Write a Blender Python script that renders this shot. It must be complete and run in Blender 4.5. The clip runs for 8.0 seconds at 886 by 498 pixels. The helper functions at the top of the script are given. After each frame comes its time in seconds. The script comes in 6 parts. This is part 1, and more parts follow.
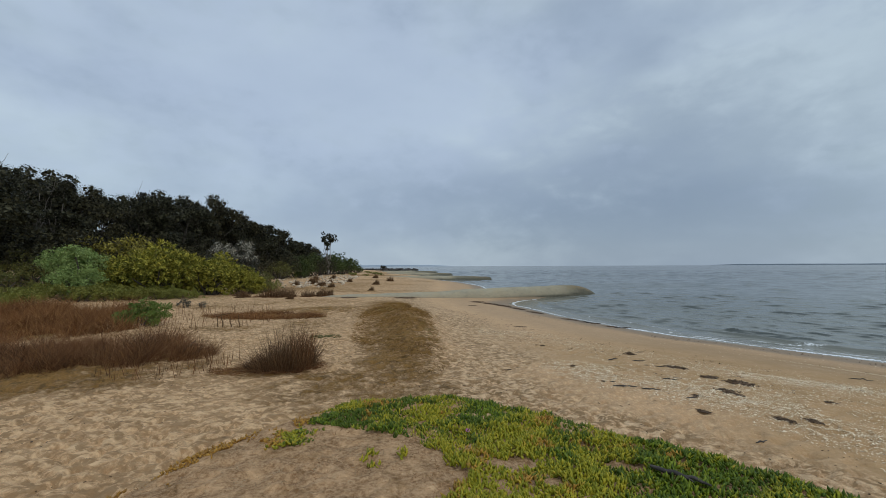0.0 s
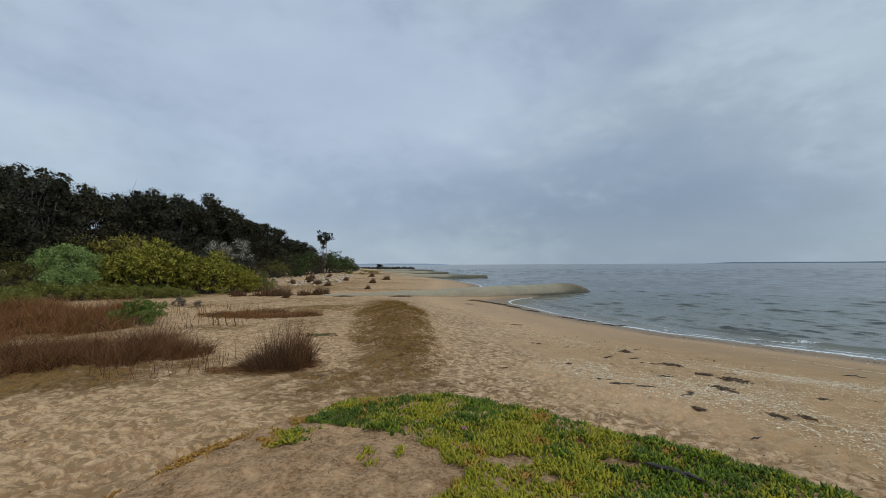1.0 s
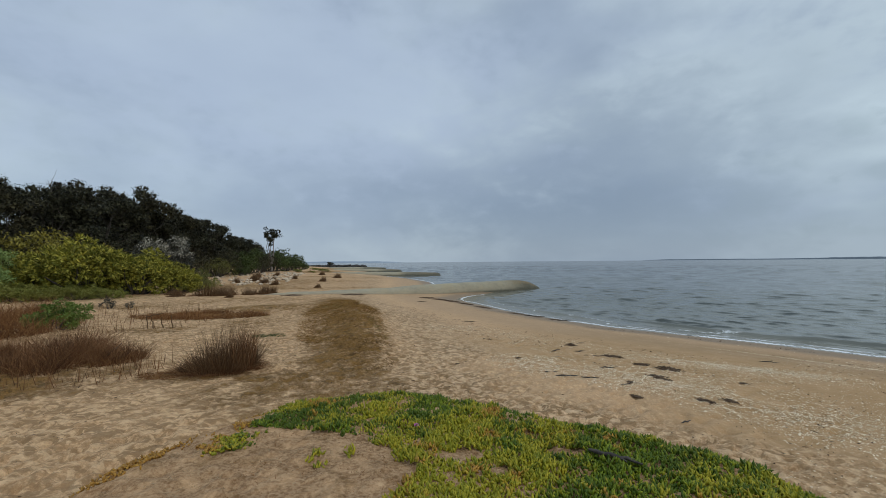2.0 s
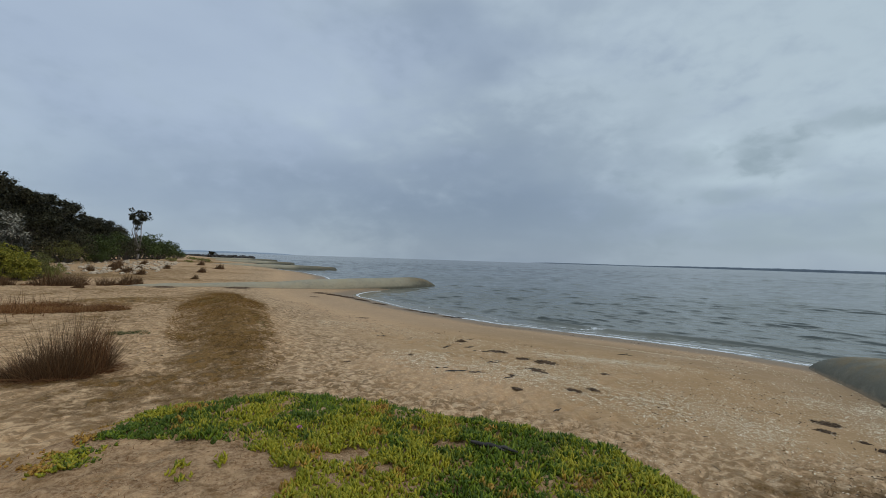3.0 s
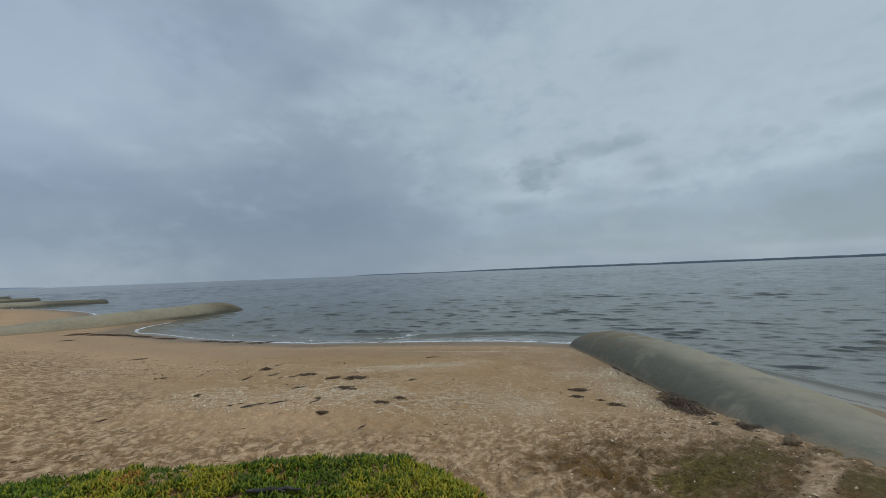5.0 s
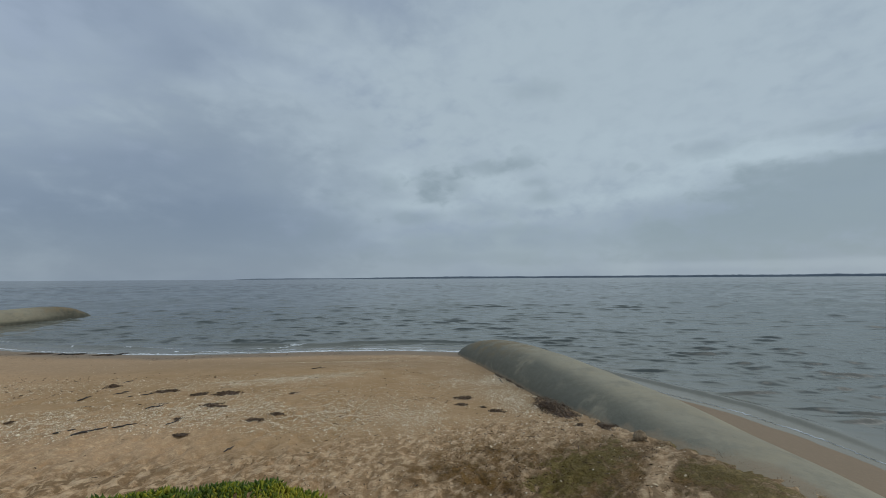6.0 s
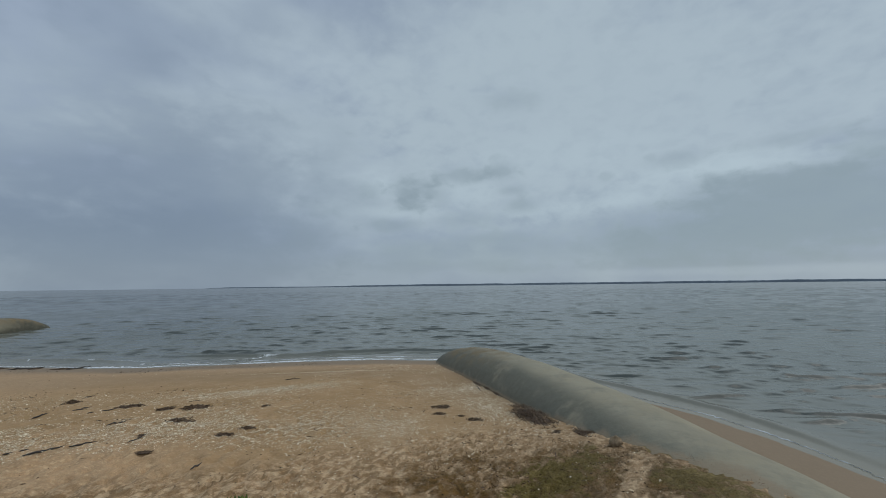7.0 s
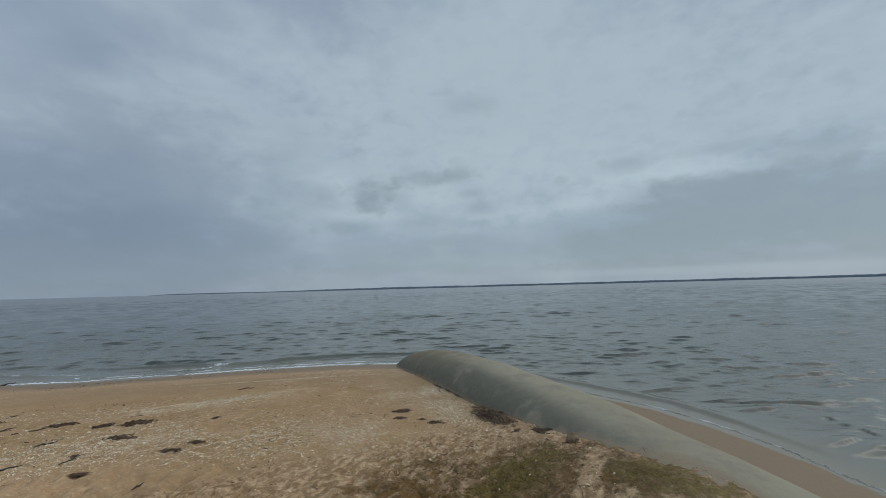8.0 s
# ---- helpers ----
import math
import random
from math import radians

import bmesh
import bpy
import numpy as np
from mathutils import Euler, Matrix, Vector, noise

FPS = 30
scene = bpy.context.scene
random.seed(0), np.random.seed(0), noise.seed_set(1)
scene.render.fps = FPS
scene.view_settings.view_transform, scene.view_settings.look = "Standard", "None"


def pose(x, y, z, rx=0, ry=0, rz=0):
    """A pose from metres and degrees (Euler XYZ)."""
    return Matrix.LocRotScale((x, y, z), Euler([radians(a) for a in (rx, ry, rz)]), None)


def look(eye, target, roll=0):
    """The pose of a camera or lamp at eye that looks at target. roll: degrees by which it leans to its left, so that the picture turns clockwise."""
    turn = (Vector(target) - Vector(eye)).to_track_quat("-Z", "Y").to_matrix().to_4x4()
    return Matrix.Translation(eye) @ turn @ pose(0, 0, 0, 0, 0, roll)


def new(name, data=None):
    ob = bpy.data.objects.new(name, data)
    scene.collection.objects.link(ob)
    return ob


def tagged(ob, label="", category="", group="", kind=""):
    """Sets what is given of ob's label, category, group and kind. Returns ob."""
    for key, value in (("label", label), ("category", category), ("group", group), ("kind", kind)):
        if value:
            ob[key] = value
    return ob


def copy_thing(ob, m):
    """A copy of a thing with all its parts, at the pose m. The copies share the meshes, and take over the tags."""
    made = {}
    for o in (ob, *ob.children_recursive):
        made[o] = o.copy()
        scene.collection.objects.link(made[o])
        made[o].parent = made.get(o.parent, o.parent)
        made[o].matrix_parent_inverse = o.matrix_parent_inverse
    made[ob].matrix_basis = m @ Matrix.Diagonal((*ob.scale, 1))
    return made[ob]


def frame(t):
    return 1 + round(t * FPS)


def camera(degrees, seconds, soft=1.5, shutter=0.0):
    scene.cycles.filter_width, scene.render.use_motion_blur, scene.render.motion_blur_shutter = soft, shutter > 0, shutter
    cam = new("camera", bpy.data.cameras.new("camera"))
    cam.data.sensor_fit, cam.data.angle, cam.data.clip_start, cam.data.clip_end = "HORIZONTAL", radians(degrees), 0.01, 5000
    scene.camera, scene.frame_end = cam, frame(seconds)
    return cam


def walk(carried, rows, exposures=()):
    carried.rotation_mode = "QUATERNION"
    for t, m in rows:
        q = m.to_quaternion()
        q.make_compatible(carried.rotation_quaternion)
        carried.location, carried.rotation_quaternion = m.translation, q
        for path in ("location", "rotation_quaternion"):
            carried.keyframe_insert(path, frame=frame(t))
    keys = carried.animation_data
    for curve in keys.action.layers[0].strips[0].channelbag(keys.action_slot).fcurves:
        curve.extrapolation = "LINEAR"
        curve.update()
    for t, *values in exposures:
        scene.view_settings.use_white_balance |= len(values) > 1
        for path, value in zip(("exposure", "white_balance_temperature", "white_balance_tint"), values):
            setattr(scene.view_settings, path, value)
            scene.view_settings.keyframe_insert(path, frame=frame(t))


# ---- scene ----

# ---- camera: turned slowly by hand from the wooded shore to the open bay ----
cam = camera(93.5, 8.0, soft=0.5)
ROWS = (  # seconds, x, y, z, yaw, pitch, roll
    (0.0, -0.110, 0.102, 2.755, 0.00, 2.34, 0.24),
    (0.5, -0.110, 0.110, 2.753, -0.37, 2.19, 0.28),
    (1.0, -0.112, 0.105, 2.751, -0.50, 2.13, 0.30),
    (1.2, -0.110, 0.102, 2.750, -0.75, 2.08, 0.32),
    (2.3, -0.103, 0.102, 2.748, -10.71, 1.58, 0.46),
    (2.5, -0.100, 0.106, 2.748, -13.42, 1.55, 0.29),
    (3.0, -0.070, 0.118, 2.752, -20.79, 1.47, -1.88),
    (3.5, 0.029, 0.118, 2.762, -25.09, 1.94, -1.37),
    (4.0, 0.118, 0.105, 2.768, -29.00, 2.45, -0.76),
    (4.5, 0.235, 0.075, 2.768, -34.94, 3.22, 0.58),
    (5.0, 0.315, 0.065, 2.768, -45.11, 3.21, 2.17),
    (5.2, 0.345, 0.068, 2.770, -49.55, 3.18, 2.42),
    (6.3, 0.452, 0.082, 2.771, -60.67, 4.45, -0.17),
    (6.5, 0.459, 0.082, 2.773, -61.35, 4.66, -0.02),
    (7.0, 0.472, 0.083, 2.774, -62.25, 5.02, 0.65),
    (7.5, 0.478, 0.086, 2.774, -62.79, 5.42, 0.96),
    (7.8, 0.482, 0.087, 2.773, -64.80, 5.37, 1.25),
    (7.9, 0.486, 0.088, 2.773, -66.20, 5.33, 1.38),
    (8.0, 0.490, 0.088, 2.772, -67.76, 5.29, 1.51),
)
walk(cam, [(t, pose(x, y, z, 0, 0, yaw) @ pose(0, 0, 0, 90 + pitch) @ pose(0, 0, 0, 0, 0, -roll))
           for t, x, y, z, yaw, pitch, roll in ROWS],
     exposures=((0.0, 0.0), (2.4, -0.06), (3.5, -0.18), (4.5, -0.22), (6.5, -0.32), (8.0, -0.30)))

# ---- world: overcast sky, soft high sun behind the cloud ----
SUN_EL, SUN_AZ = radians(40), radians(145)
world = bpy.data.worlds.new("overcast_sky")
world.use_nodes = True
scene.world = world
wt = world.node_tree
wt.nodes.clear()


def wn(kind, **values):
    n = wt.nodes.new(kind)
    for key, value in values.items():
        n.inputs[key].default_value = value
    return n


def wmath(op, a, b=None, clamp=False):
    n = wt.nodes.new("ShaderNodeMath")
    n.operation, n.use_clamp = op, clamp
    for i, v in enumerate((a, b)):
        if v is None:
            continue
        if isinstance(v, (int, float)):
            n.inputs[i].default_value = v
        else:
            wt.links.new(v, n.inputs[i])
    return n.outputs[0]


def wmix(fac, a, b):
    n = wt.nodes.new("ShaderNodeMix")
    n.data_type = "RGBA"
    for socket, v in ((n.inputs[0], fac), (n.inputs[6], a), (n.inputs[7], b)):
        if isinstance(v, (int, float)):
            socket.default_value = v
        elif isinstance(v, tuple):
            socket.default_value = (*v, 1)
        else:
            wt.links.new(v, socket)
    return n.outputs[2]


def wramp(v, lo, hi):
    n = wt.nodes.new("ShaderNodeMapRange")
    n.interpolation_type = "SMOOTHSTEP"
    n.inputs[1].default_value, n.inputs[2].default_value = lo, hi
    wt.links.new(v, n.inputs[0])
    return n.outputs[0]


w_co = wt.nodes.new("ShaderNodeTexCoord").outputs["Generated"]
w_sep = wt.nodes.new("ShaderNodeSeparateXYZ")
wt.links.new(w_co, w_sep.inputs[0])
w_up = wmath("MAXIMUM", w_sep.outputs[2], 0.0)


def wsoft(scale, detail, offset, tall):
    """Soft billows laid straight over the dome."""
    m = wt.nodes.new("ShaderNodeMapping")
    m.inputs["Location"].default_value = (offset, offset * 0.7, 0)
    m.inputs["Scale"].default_value = (scale, scale, scale * tall)
    wt.links.new(w_co, m.inputs["Vector"])
    n = wn("ShaderNodeTexNoise", Scale=1.0, Detail=detail, Roughness=0.5, Distortion=0.25)
    wt.links.new(m.outputs[0], n.inputs["Vector"])
    return n.outputs[0]


w_broad = wramp(wsoft(2.2, 3, 3.1, 2.2), 0.36, 0.66)
w_mid = wramp(wsoft(4.5, 4, 8.4, 1.9), 0.34, 0.72)
w_tufts = wsoft(9.0, 5, 1.7, 2.0)
w_puffs = wsoft(24.0, 7, 5.2, 1.7)


def wblob(az, el, wide, tall, fray=0.8, lo=0.2, hi=1.25):
    """A cloud bank centred on a bearing, its rim frayed by the noise."""
    a = radians(az)
    e = math.tan(radians(el))
    # bearing distance across and up, for a unit direction
    across = wmath("SUBTRACT", wmath("MULTIPLY", w_sep.outputs[0], math.cos(a)), wmath("MULTIPLY", w_sep.outputs[1], math.sin(a)))
    ahead = wmath("ADD", wmath("MULTIPLY", w_sep.outputs[0], math.sin(a)), wmath("MULTIPLY", w_sep.outputs[1], math.cos(a)))
    ahead = wmath("MAXIMUM", ahead, 0.01)
    u = wmath("DIVIDE", wmath("DIVIDE", across, ahead), wide)
    v = wmath("DIVIDE", wmath("SUBTRACT", wmath("DIVIDE", w_sep.outputs[2], ahead), e), tall)
    r = wmath("SQRT", wmath("ADD", wmath("MULTIPLY", u, u), wmath("MULTIPLY", v, v)))
    r = wmath("ADD", r, wmath("MULTIPLY", wmath("SUBTRACT", w_tufts if wide > 0.12 else w_puffs, 0.5), 2.0 * fray))
    r = wmath("ADD", r, wmath("MULTIPLY", wmath("SUBTRACT", w_puffs, 0.5), fray))
    n = wt.nodes.new("ShaderNodeMapRange")
    n.interpolation_type = "SMOOTHSTEP"
    n.inputs[1].default_value, n.inputs[2].default_value, n.inputs[3].default_value, n.inputs[4].default_value = lo, hi, 1.0, 0.0
    wt.links.new(r, n.inputs[0])
    return n.outputs[0]


w_sky = wt.nodes.new("ShaderNodeTexSky")
w_sky.sky_type, w_sky.sun_disc = "NISHITA", False
w_sky.sun_elevation, w_sky.sun_rotation = SUN_EL, SUN_AZ
w_dim = wt.nodes.new("ShaderNodeVectorMath")
w_dim.operation = "SCALE"
w_dim.inputs[3].default_value = 0.10
wt.links.new(w_sky.outputs[0], w_dim.inputs[0])
SKY_SLATE, SKY_BRIGHT = (0.245, 0.328, 0.392), (0.60, 0.735, 0.825)
SKY_PALE, SKY_MID, SKY_DARK, SKY_LOW = (0.525, 0.638, 0.73), (0.358, 0.450, 0.578), (0.231, 0.305, 0.408), (0.335, 0.415, 0.49)
deck = wmix(w_broad, SKY_MID, SKY_PALE)
deck = wmix(wmath("MULTIPLY", w_mid, 0.26), deck, SKY_DARK)
# wide pale and grey banks
for az, el, wide, tall, fac in ((80, 23, 0.95, 0.36, 0.95), (74, 12, 0.34, 0.10, 0.45), (40, 4, 0.12, 0.03, 0.2)):
    deck = wmix(wmath("MULTIPLY", wblob(az, el, wide, tall, 0.7), fac), deck, SKY_PALE)
for az, el, wide, tall, fac in ((5, 9, 0.5, 0.10, 0.45), (28, 12, 0.50, 0.24, 0.6), (29, 5, 0.34, 0.13, 0.38), (16, 5, 0.5, 0.07, 0.3), (44, 13, 0.16, 0.05, 0.16), (37, 7, 0.24, 0.06, 0.2)):
    deck = wmix(wmath("MULTIPLY", wblob(az, el, wide, tall, 0.7), fac), deck, SKY_DARK)
# bright gaps, then the long bank low over the far shore
for az, el, wide, tall, fac in ((97.5, 13.2, 0.20, 0.030, 0.85), (86, 10.8, 0.14, 0.034, 0.7), (77, 9.8, 0.12, 0.026, 0.45), (66, 12.6, 0.085, 0.034, 0.5), (53.5, 13.8, 0.06, 0.04, 0.45), (56, 10.0, 0.16, 0.018, 0.4), (34, 3.9, 0.04, 0.018, 0.10),
                                (30, 2.5, 0.09, 0.012, 0.1), (52, 5.2, 0.06, 0.014, 0.2), (110, 12.5, 0.14, 0.02, 0.4), (78, 17, 0.3, 0.07, 0.3)):
    deck = wmix(wmath("MULTIPLY", wblob(az, el, wide, tall, 0.6, 0.0, 1.3), fac), deck, SKY_BRIGHT)
for az, el, wide, tall, fac, lo, hi in ((106, 7.2, 0.40, 0.090, 0.72, 0.5, 1.15), (93, 5.6, 0.34, 0.075, 0.55, 0.3, 1.2), (101, 10.0, 0.13, 0.036, 0.42, 0.4, 1.15), (110, 12.6, 0.10, 0.045, 0.4, 0.4, 1.15), (70, 4.5, 0.5, 0.05, 0.38, 0.2, 1.25),
                                        (92, 14.8, 0.07, 0.022, 0.3, 0.2, 1.2), (103, 15.0, 0.10, 0.018, 0.3, 0.2, 1.2), (84, 13.6, 0.022, 0.014, 0.3, 0.2, 1.2), (100, 2.4, 0.5, 0.014, 0.35, 0.2, 1.2), (58, 2.6, 0.5, 0.016, 0.25, 0.2, 1.2)):
    deck = wmix(wmath("MULTIPLY", wblob(az, el, wide, tall, 0.9, lo, hi), fac), deck, SKY_SLATE)
deck = wmix(wmath("MULTIPLY", wblob(100, 1.3, 0.45, 0.011, 0.3, 0.2, 1.2), 0.45), deck, SKY_PALE)
deck = wmix(wmath("MULTIPLY", wblob(26, 2.0, 0.62, 0.13, 0.25, 0.2, 1.2), 0.68), deck, SKY_DARK)
# ragged dark tufts before the pale gap
for az, el, wide, tall, fac in ((57.2, 12.6, 0.050, 0.044, 0.50), (59.4, 13.0, 0.040, 0.042, 0.45), (58.2, 11.2, 0.050, 0.026, 0.35), (61.4, 12.4, 0.040, 0.030, 0.25), (65.0, 15.0, 0.060, 0.022, 0.42), (68.0, 15.2, 0.040, 0.020, 0.3), (70.6, 15.4, 0.042, 0.030, 0.45),
                                (52.4, 12.8, 0.034, 0.026, 0.3), (55, 8.4, 0.08, 0.018, 0.35), (73.0, 10.7, 0.050, 0.020, 0.42), (71.8, 12.8, 0.036, 0.016, 0.36), (66, 8.8, 0.09, 0.022, 0.25), (62, 14.6, 0.03, 0.018, 0.25),
                                (72.4, 24.2, 0.075, 0.034, 0.26), (46, 10.5, 0.06, 0.025, 0.2), (70, 6.6, 0.09, 0.016, 0.25)):
    deck = wmix(wmath("MULTIPLY", wblob(az, el, wide, tall, 0.75, 0.1, 1.35), fac * 1.15), deck, SKY_SLATE)
# fine mottling of the deck
deck = wmix(wmath("MULTIPLY", wramp(w_puffs, 0.42, 0.70), 0.08), deck, SKY_DARK)
deck = wmix(wmath("MULTIPLY", wramp(w_up, 0.16, 0.0), 0.36), deck, SKY_LOW)
deck = wmix(wmath("MULTIPLY", wblob(-16, 24, 0.8, 0.30, 0.6), 0.75), deck, (0.45, 0.55, 0.70))
deck = wmix(wmath("MULTIPLY", wblob(88, 18, 1.3, 0.7, 0.3), 0.3), deck, (0.445, 0.553, 0.605))
# the unseen zenith of an overcast sky is its brightest part
deck_bright = wmath("ADD", wmath("MULTIPLY", wramp(w_up, 0.58, 1.0), 0.80), 1.0)
w_lift = wt.nodes.new("ShaderNodeVectorMath")
w_lift.operation = "SCALE"
wt.links.new(deck, w_lift.inputs[0])
wt.links.new(deck_bright, w_lift.inputs[3])
w_all = wmix(0.93, w_dim.outputs[0], w_lift.outputs[0])
w_bg = wt.nodes.new("ShaderNodeBackground")
w_bg.inputs["Strength"].default_value = 1.0
wt.links.new(w_all, w_bg.inputs["Color"])
wt.links.new(w_bg.outputs[0], wt.nodes.new("ShaderNodeOutputWorld").inputs[0])

sun_data = bpy.data.lights.new("sun", "SUN")
sun_data.energy, sun_data.angle, sun_data.color = 0.95, radians(60), (1.0, 0.93, 0.82)
sun = new("sun", sun_data)
sun.matrix_world = look((60 * math.sin(SUN_AZ), 60 * math.cos(SUN_AZ), 60 * math.tan(SUN_EL)), (0, 0, 0))

# ---- lie of the land (metres; the water stands at z = 0) ----
def lattice(ix, iy, seed):
    h = (ix.astype(np.int64) * 374761393 + iy.astype(np.int64) * 668265263 + seed * 974634777) & 0x7FFFFFFF
    h = ((h ^ (h >> 13)) * 1274126177) & 0x7FFFFFFF
    return ((h ^ (h >> 16)) & 0xFFFF) / 65535.0


def vnoise(x, y, seed=0):
    """Smooth value noise from 0 to 1."""
    x, y = np.asarray(x, float), np.asarray(y, float)
    ix, iy = np.floor(x), np.floor(y)
    fx, fy = x - ix, y - iy
    fx, fy = fx * fx * (3 - 2 * fx), fy * fy * (3 - 2 * fy)
    a, b = lattice(ix, iy, seed), lattice(ix + 1, iy, seed)
    c, d = lattice(ix, iy + 1, seed), lattice(ix + 1, iy + 1, seed)
    return (a * (1 - fx) + b * fx) * (1 - fy) + (c * (1 - fx) + d * fx) * fy


def fnoise(x, y, seed=0, octaves=3):
    total, amp, norm = 0.0, 1.0, 0.0
    for k in range(octaves):
        total = total + amp * vnoise(x * 2 ** k + 17 * k, y * 2 ** k - 9 * k, seed + k)
        norm += amp
        amp *= 0.5
    return total / norm


def step(v, lo, hi):
    k = np.clip((v - lo) / (hi - lo), 0, 1)
    return k * k * (3 - 2 * k)


SHORE = np.array([(60, -160), (20, -60), (6, -24), (2.6, -12), (3.4, -7), (5.6, -4.7), (7.8, -3.0), (8.73, -2.51), (9.86, -1.64),
                  (11.0, -0.51), (11.75, 0.75), (12.6, 2.2), (13.9, 4.4), (14.6, 7.0), (13.6, 9.8), (12.0, 12.3), (10.0, 14.9), (8.85, 16.4),
                  (7.8, 18.5), (6.3, 22.6), (5.3, 27), (4.7, 30.2), (5.6, 32.4), (8.4, 35.0), (9.2, 36.4), (6.0, 38.5), (4.6, 42), (5, 45), (5, 57), (2.5, 72), (-1, 82), (-1, 100),
                  (-5, 118), (-9, 130), (-10, 155), (-18, 175), (-30, 230), (-60, 320), (-200, 600), (-900, 2200)], float)


def shore_distance(x, y):
    """Metres inland from the waterline, negative in the water."""
    x, y = np.asarray(x, float), np.asarray(y, float)
    best = np.full(x.shape, 1e18)
    for (ax, ay), (bx, by) in zip(SHORE[:-1], SHORE[1:]):
        ux, uy = bx - ax, by - ay
        k = np.clip(((x - ax) * ux + (y - ay) * uy) / (ux * ux + uy * uy), 0, 1)
        best = np.minimum(best, (x - ax - k * ux) ** 2 + (y - ay - k * uy) ** 2)
    xs = np.interp(y, SHORE[:, 1], SHORE[:, 0])
    return np.sqrt(best) * np.where(x < xs, 1.0, -1.0)


def dents(x, y, seed, size):
    """Footprint-like pits, one at random in each cell."""
    ix, iy = np.floor(x), np.floor(y)
    deep = np.zeros(np.shape(x))
    for dx in (-1, 0, 1):
        for dy in (-1, 0, 1):
            cx, cy = ix + dx, iy + dy
            px, py = cx + lattice(cx, cy, seed), cy + lattice(cx, cy, seed + 1)
            a = 6.283 * lattice(cx, cy, seed + 2)
            u, v = (x - px) * np.cos(a) + (y - py) * np.sin(a), (y - py) * np.cos(a) - (x - px) * np.sin(a)
            r2 = (u / size) ** 2 + (v / (size * 0.6)) ** 2
            deep = np.maximum(deep, np.exp(-r2) * (0.3 + 0.7 * lattice(cx, cy, seed + 3)))
    return deep


def bump(x, y, cx, cy, rx, ry, turn=0.0):
    c, s = math.cos(radians(turn)), math.sin(radians(turn))
    u, v = ((x - cx) * c + (y - cy) * s) / rx, (-(x - cx) * s + (y - cy) * c) / ry
    return np.exp(-(u * u + v * v))


# the green mat's outline round the viewpoint, as bearing from its middle and reach
MAT_MID = (0.3, 2.6)


def mat_reach(x, y):
    """How far inside (positive) the raised mat a place lies, in metres."""
    dx, dy = x - MAT_MID[0], y - MAT_MID[1]
    a = np.degrees(np.arctan2(dx, dy))
    rim = np.interp(a, [-180, -120, -75, -45, -25, -6, 10, 25, 40, 55, 70, 85, 100, 120, 150, 180],
                    [4.2, 3.6, 2.9, 3.1, 3.05, 2.92, 2.62, 2.32, 2.2, 2.3, 2.5, 2.68, 2.6, 2.5, 3.2, 4.2])
    rim = rim + 0.12 * (vnoise(x * 2.2, y * 2.2, 5) - 0.5)
    return rim - np.hypot(dx, dy)


